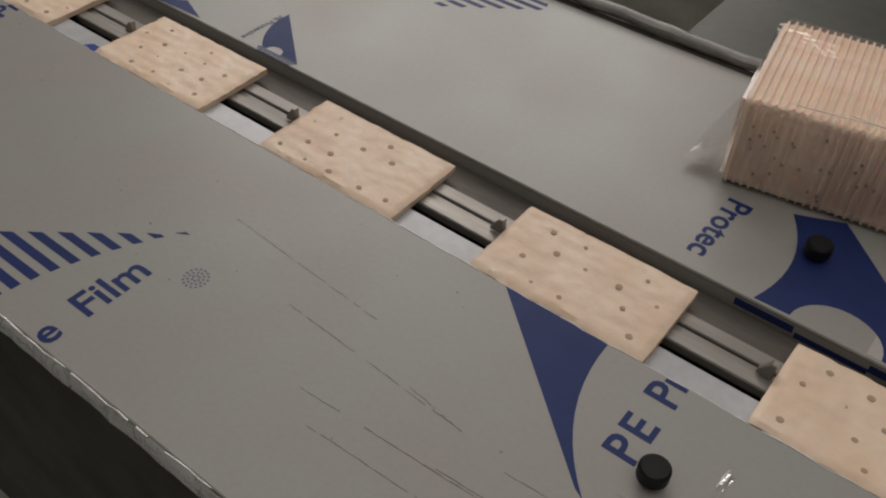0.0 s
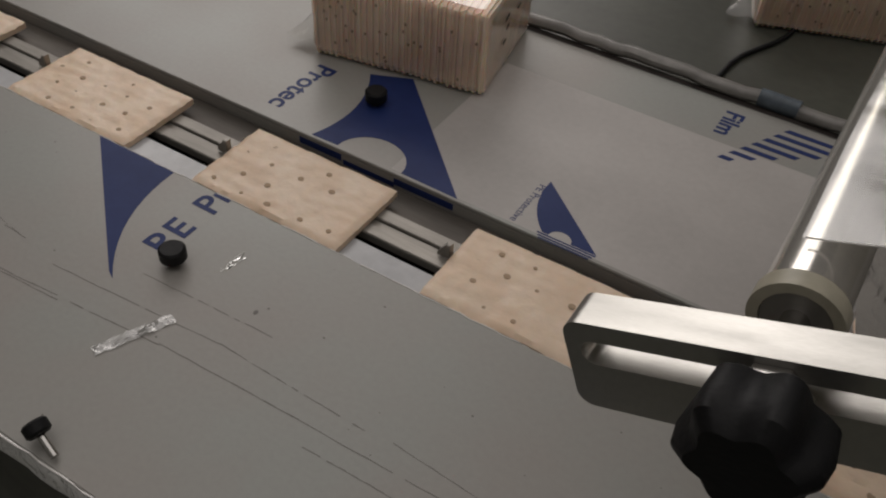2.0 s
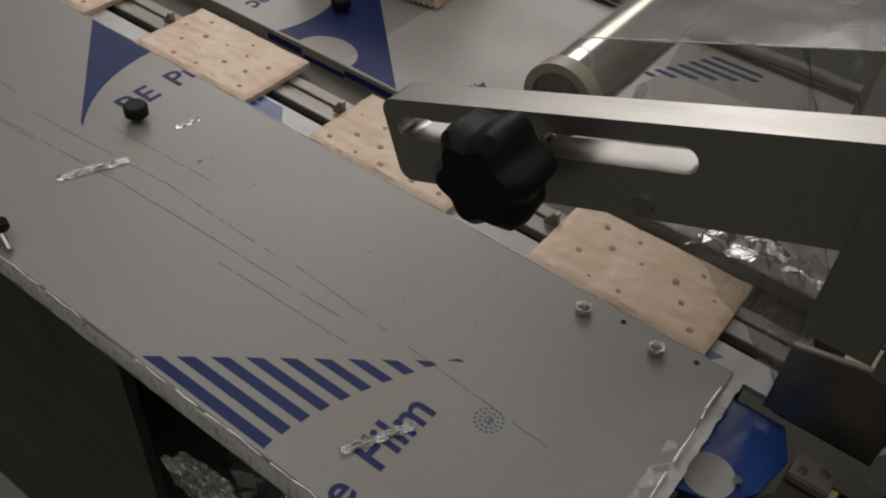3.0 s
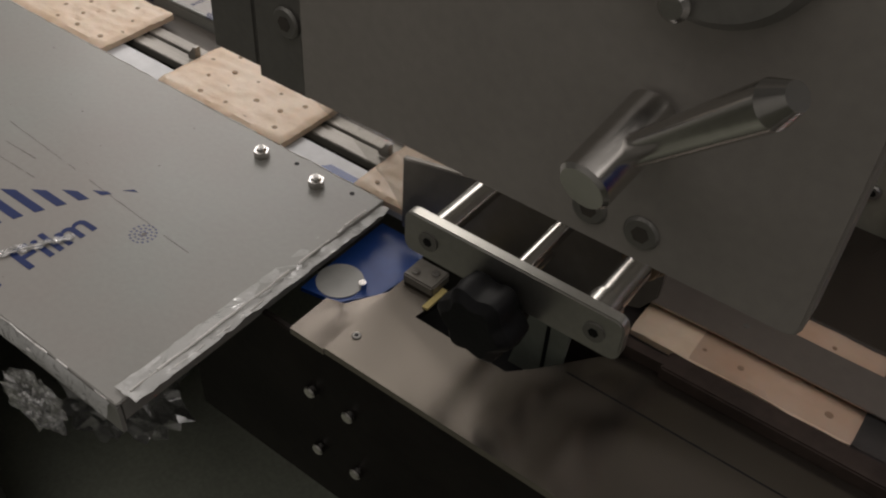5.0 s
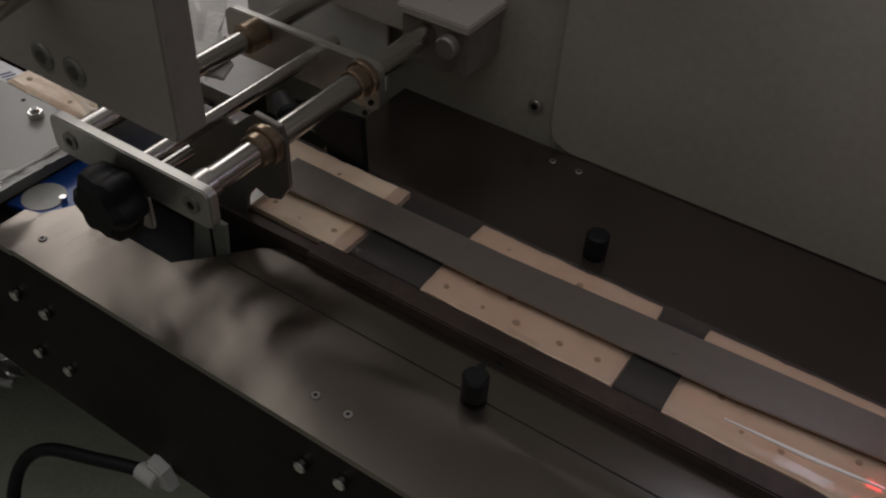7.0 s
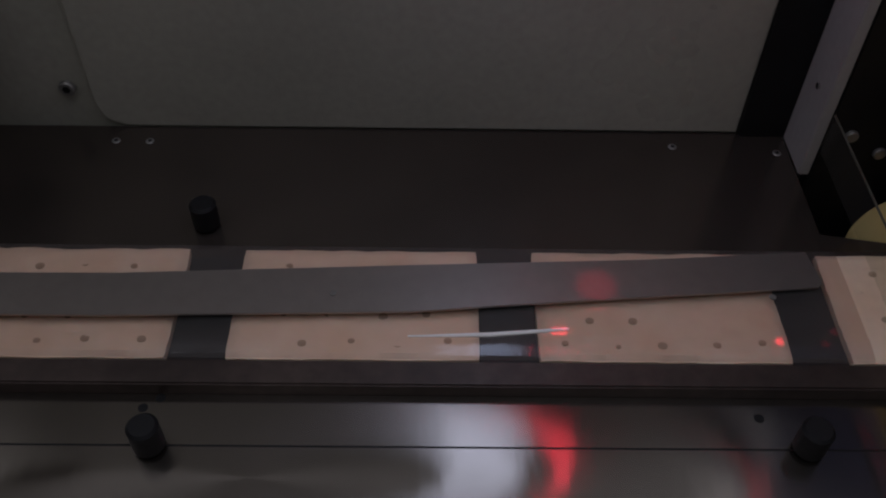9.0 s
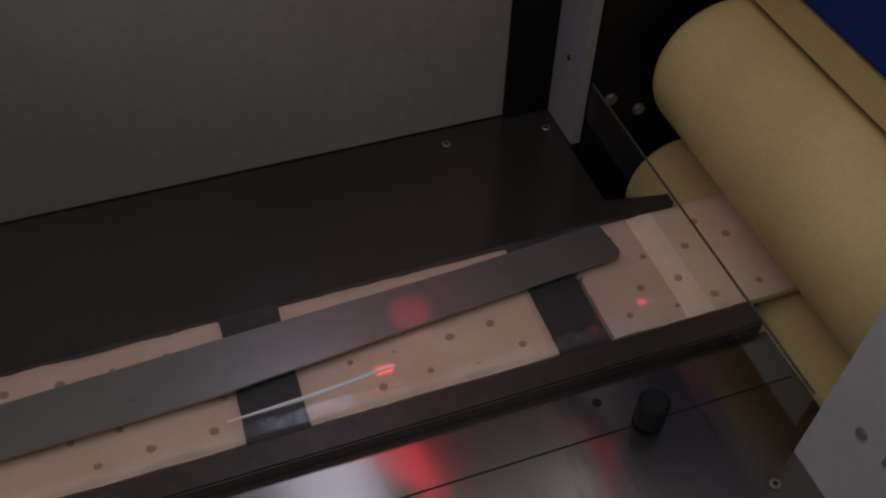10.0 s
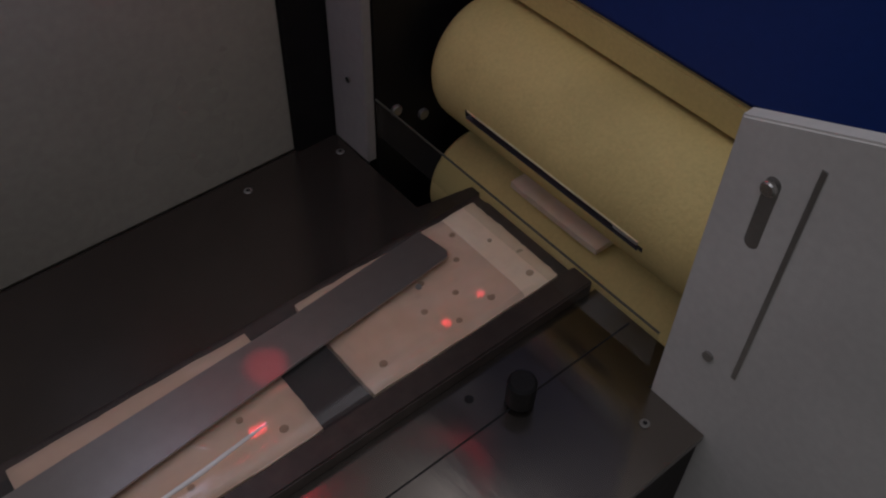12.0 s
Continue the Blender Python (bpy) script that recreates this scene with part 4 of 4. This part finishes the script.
part("dark_gap", box(B(), 1127.1, 1145, 114, 118.9, -5, 165), BLACK, back)
post = thing("upright_post", "grey steel upright at the cutter", "machine part", (1145, 92, -5))
part("face", box(B(), 0, 4, 0, 22, 0, 180, 0.4), mat("grey_post_paint", (0.36, 0.345, 0.335), 0.5, 0.0, 0.08, 16, 0.05, 300), post)
part("rivet", cyl(B(), (-0.8, 10, 34), (0, 10, 34), 1.2, seg=12), POLISHED, post)
block = thing("rod_block", "grey clamp block holding the cross rod", "machine part", (812, 88, 30))
part("block", box(B(), 1.5, 34.5, 2, 30.9, 0, 22, 1), mat("grey_block_casting", (0.27, 0.25, 0.23), 0.45, 0.4, 0.15, 30, 0.05, 200), block, "grey clamp body")
part("top_plate", box(B(), 0, 36, 0, 30.9, 22.1, 26, 0.6), PANEL, block)
part("boss", cyl(B(), (28, -5, 16), (28, 0, 16), 5, seg=24, chamfer=0.8), DULL, block)
for x, y in ((8, 12), (16, 17)):
    part("hole", cyl(B(), (x, y, 26), (x, y, 26.1), 1.5, seg=14), BLACK, block)
part("arm", box(B(), -50, 0, 14, 30.9, 4, 22, 1), PANEL, block)

eye = thing("photo_eye", "photo-eye head with red lens and pale lamp", "sensor", (1074, 73, 162))
part("body", box(B(), -10, 10, -4, 43, 6, 24, 2), BLACK, eye)
part("red_lens", box(B(), -2.2, 2.2, -15, 16, 4.5, 6, 0.6), RED_LED, eye)
eye2 = thing("photo_eye", "small red-lit photo-eye under the hood", "sensor", (1160, 40, 150))
part("body", box(B(), -3, 3, -10, 51.9, 1, 6.9, 1), BLACK, eye2)
part("red_lens", box(B(), -1.2, 1.2, -9, 5, 0, 0.95, 0.3), glow("dim_red_led", (1, 0.05, 0.1), 4), eye2)
lampbox = thing("work_lamp", "small pale machine lamp on the back panel", "lamp", (1034, 84, 158))
part("housing", box(B(), -24, 20, -44, 32, 4, 18, 2), WHITEPL, lampbox)
part("diffuser", box(B(), -20, 16, -40, 10, 2.5, 3.9), BLUE_LED, lampbox)

# ---- cutter drum, guard and covers ----
cheek = thing("cutter_cheek_plate", "black steel cheek plate of the cutter", "machine part", (1149.2, 92, -5))
part("plate", box(B(), 0, 160, 0, 6, -104, 165, 0.6), BLACK, cheek)
for x, z in ((9, 20), (22, 12)):
    part("bolt", cyl(B(), (x, -2, z), (x, 0, z), 2.4, seg=18, chamfer=0.4), DULL, cheek)
guard = thing("acrylic_guard", "clear acrylic strip guard across the line", "guard", (1149, -46, 8))
part("pane", box(B(), 0, 0.5, 0, 137.5, 0, 16), ACRYLIC, guard)
part("top_edge", box(B(), -0.1, 0.6, 0, 137.5, 16.02, 16.4), mat("dark_acrylic_edge", (0.08, 0.075, 0.06), 0.5), guard, "thin dark edge")


def drum_mesh(r=26.0, y0=-45.0, y1=85, n=144, ny=65):
    bm, g = B(), []
    for j in range(ny + 1):
        y = y0 + (y1 - y0) * j / ny
        row = []
        for i in range(n):
            a = 2 * math.pi * i / n
            a = (a + math.pi) % (2 * math.pi) - math.pi
            inside = abs(a) < 0.05 and -21.5 + 1.5 * abs(a) / 0.044 < y < 61
            edge = 4.5 * max(0, 1 - (y1 - y) / 8) ** 2
            rr = (r - edge) * (0.84 if inside else 1.0)
            row.append(bm.verts.new(V(rr * math.cos(a), y, rr * math.sin(a))))
        g.append(row)
    for j in range(ny):
        for i in range(n):
            k = (i + 1) % n
            f = bm.faces.new([g[j][i], g[j][k], g[j + 1][k], g[j + 1][i]])
            f.material_index = 1 if any(math.hypot(v.co.x, v.co.z) < 0.9 * r * MM for v in f.verts) else 0
    bm.faces.new(g[0]), bm.faces.new(g[-1][::-1])
    return bm


drum = thing("rotary_drum", "yellow foam-covered rotary drum with a dark slot", "drum", (1192, 0, 32.2))
part("foam", drum_mesh(), [YELLOW, mat("dark_slot", (0.03, 0.028, 0.035), 0.5)], drum)
part("blade", box(B(), 18, 22.8, -9, 59, -0.5, 0.5), GREASE, drum, "dark steel blade in the slot")
part("slot_insert", box(B(), 21.5, 25.2, -20, -9.5, -0.7, 1.3, 0.3), WHITEPL, drum, "white plastic insert at the slot end")
part("slot_lip", box(B(), 25.3, 26.2, -21, 60, -2.6, -1.9, 0.2), mat("pale_foam_lip", (0.85, 0.76, 0.5), 0.7, 0.0, 0.08, 60), drum, "pale cut edge of the foam")
part("shaft", cyl(B(), (0, -60, 0), (0, 91.8, 0), 6, seg=24), POLISHED, drum)
lower = thing("lower_drum", "plain yellow foam drum under the crackers", "drum", (1190, 0, -27))
bm = B()
cyl(bm, (0, -45, 0), (0, 85, 0), 22.0, seg=72, chamfer=3)
part("foam", bm, YELLOW, lower)
part("shaft", cyl(B(), (0, -60, 0), (0, 91.8, 0), 6, seg=24), BLACK, lower)

cover = thing("end_cover", "light grey steel end cover with slotted screw hole", "machine cover", (1152.2, -46, -400))
bm = B()
slab(bm, [(-1.3, 0), (-220, 0), (-220, 560), (-32, 516), (-1.3, 504)], 0, 5, "x", 0.6)
part("face", bm, COVER, cover)
part("return", box(B(), 5.1, 330, -220, -216, 0, 500, 0.5), COVER, cover)
s = part("slot", slab(B(), rounded(-16.2, -12.2, 471, 494, 2, 6), -0.12, 0.1, "x"), DULL, cover, "shadowed slot")
part("screw", cyl(B(), (-2, -14, 491), (0, -14, 491), 2.1, seg=18, chamfer=0.4), POLISHED, cover)
part("crease", slab(B(), [(-24.6, 426), (-23.2, 426), (-23.2, 503), (-24.6, 503)], -0.35, 0.3, "x"), DULL, cover)
part("screw", cyl(B(), (-1, -15, 427), (0, -15, 427), 1.6, seg=14), DULL, cover)

hood = thing("blue_hood", "glossy blue painted machine hood", "machine hood", (0, 0, 0))
bm = B()
foot, crown = ((1193, 130), (1193, -30), (1206, -62), (1276, -175), (1700, -175), (1700, 130)), ((1214, 130), (1214, -24), (1228, -58), (1292, -168), (1700, -168), (1700, 130))
low, high = [bm.verts.new(V(x, y, 72)) for x, y in foot], [bm.verts.new(V(x, y, 340)) for x, y in crown]
for i in range(6):
    bm.faces.new([low[i], low[(i + 1) % 6], high[(i + 1) % 6], high[i]])
bm.faces.new(low[::-1]), bm.faces.new(high)
bmesh.ops.bevel(bm, geom=bm.edges[:], offset=0.003, segments=2, affect="EDGES")
part("shell", bm, BLUE, hood, "blue shell with rounded edges")
part("foam_seal", box(B(), 1194, 1197, -29, 129, 60, 71.9, 0.8), YELLOW, hood, "yellow foam seal along the hood edge")
part("rear_wall", box(B(), 1690, 1698, -170, 128, -849, 71.8), BLUE, hood)


# ---- motions ----
def line_x(t, k):
    """Trailing edge of cracker k: pushed by the chain, then carried slower in the film."""
    phase = t / PERIOD + k
    x = min(220 + P1 * phase, 243.45 + P2 * (phase + 1))
    return x + 8 * math.exp(-((x - 815) / 42) ** 2)


def chain_pose(s, end=712.0, r=16.0):
    """A pusher on its chain: along the top, round the sprocket, and back below."""
    if s <= end:
        return pose(s * MM, 0.0265, -0.0033)
    a = (s - end) / r
    if a < math.pi:
        return pose((end + r * math.sin(a)) * MM, 0.0265, -0.0033 - r * (1 - math.cos(a)) * MM, 0, math.degrees(a), 0)
    return pose((end - (s - end - math.pi * r)) * MM, 0.0265, -0.0033 - 2 * r * MM, 0, 180, 0)


def motions():
    steps = [i * 0.25 for i in range(49)]
    for ob, k in CRACKERS:
        walk(ob, [(t, pose(line_x(t, k) * MM, (0.5 + 1.3 * min(1, max(0, (line_x(t, k) - 700) / 120))) * MM, -0.0032)) for t in steps])
    fine = [i * 0.25 for i in range(49)]
    for ob, k in PUSHERS:
        walk(ob, [(t, chain_pose(219 + P1 * (t / PERIOD + k))) for t in fine])
    spin = [i * 0.25 for i in range(49)]
    walk(drum, [(t, pose(1.192, 0, 0.0322, 0, -(117 + 360 / PERIOD * (t - 10.5) + 7 * math.cos(2 * math.pi * ((t - 10.5) / PERIOD + 0.153))), 0)) for t in spin])
    walk(lower, [(t, pose(1.19, 0, -0.027, 0, 360 / PERIOD * (t - 10.5), 0)) for t in spin])


motions()
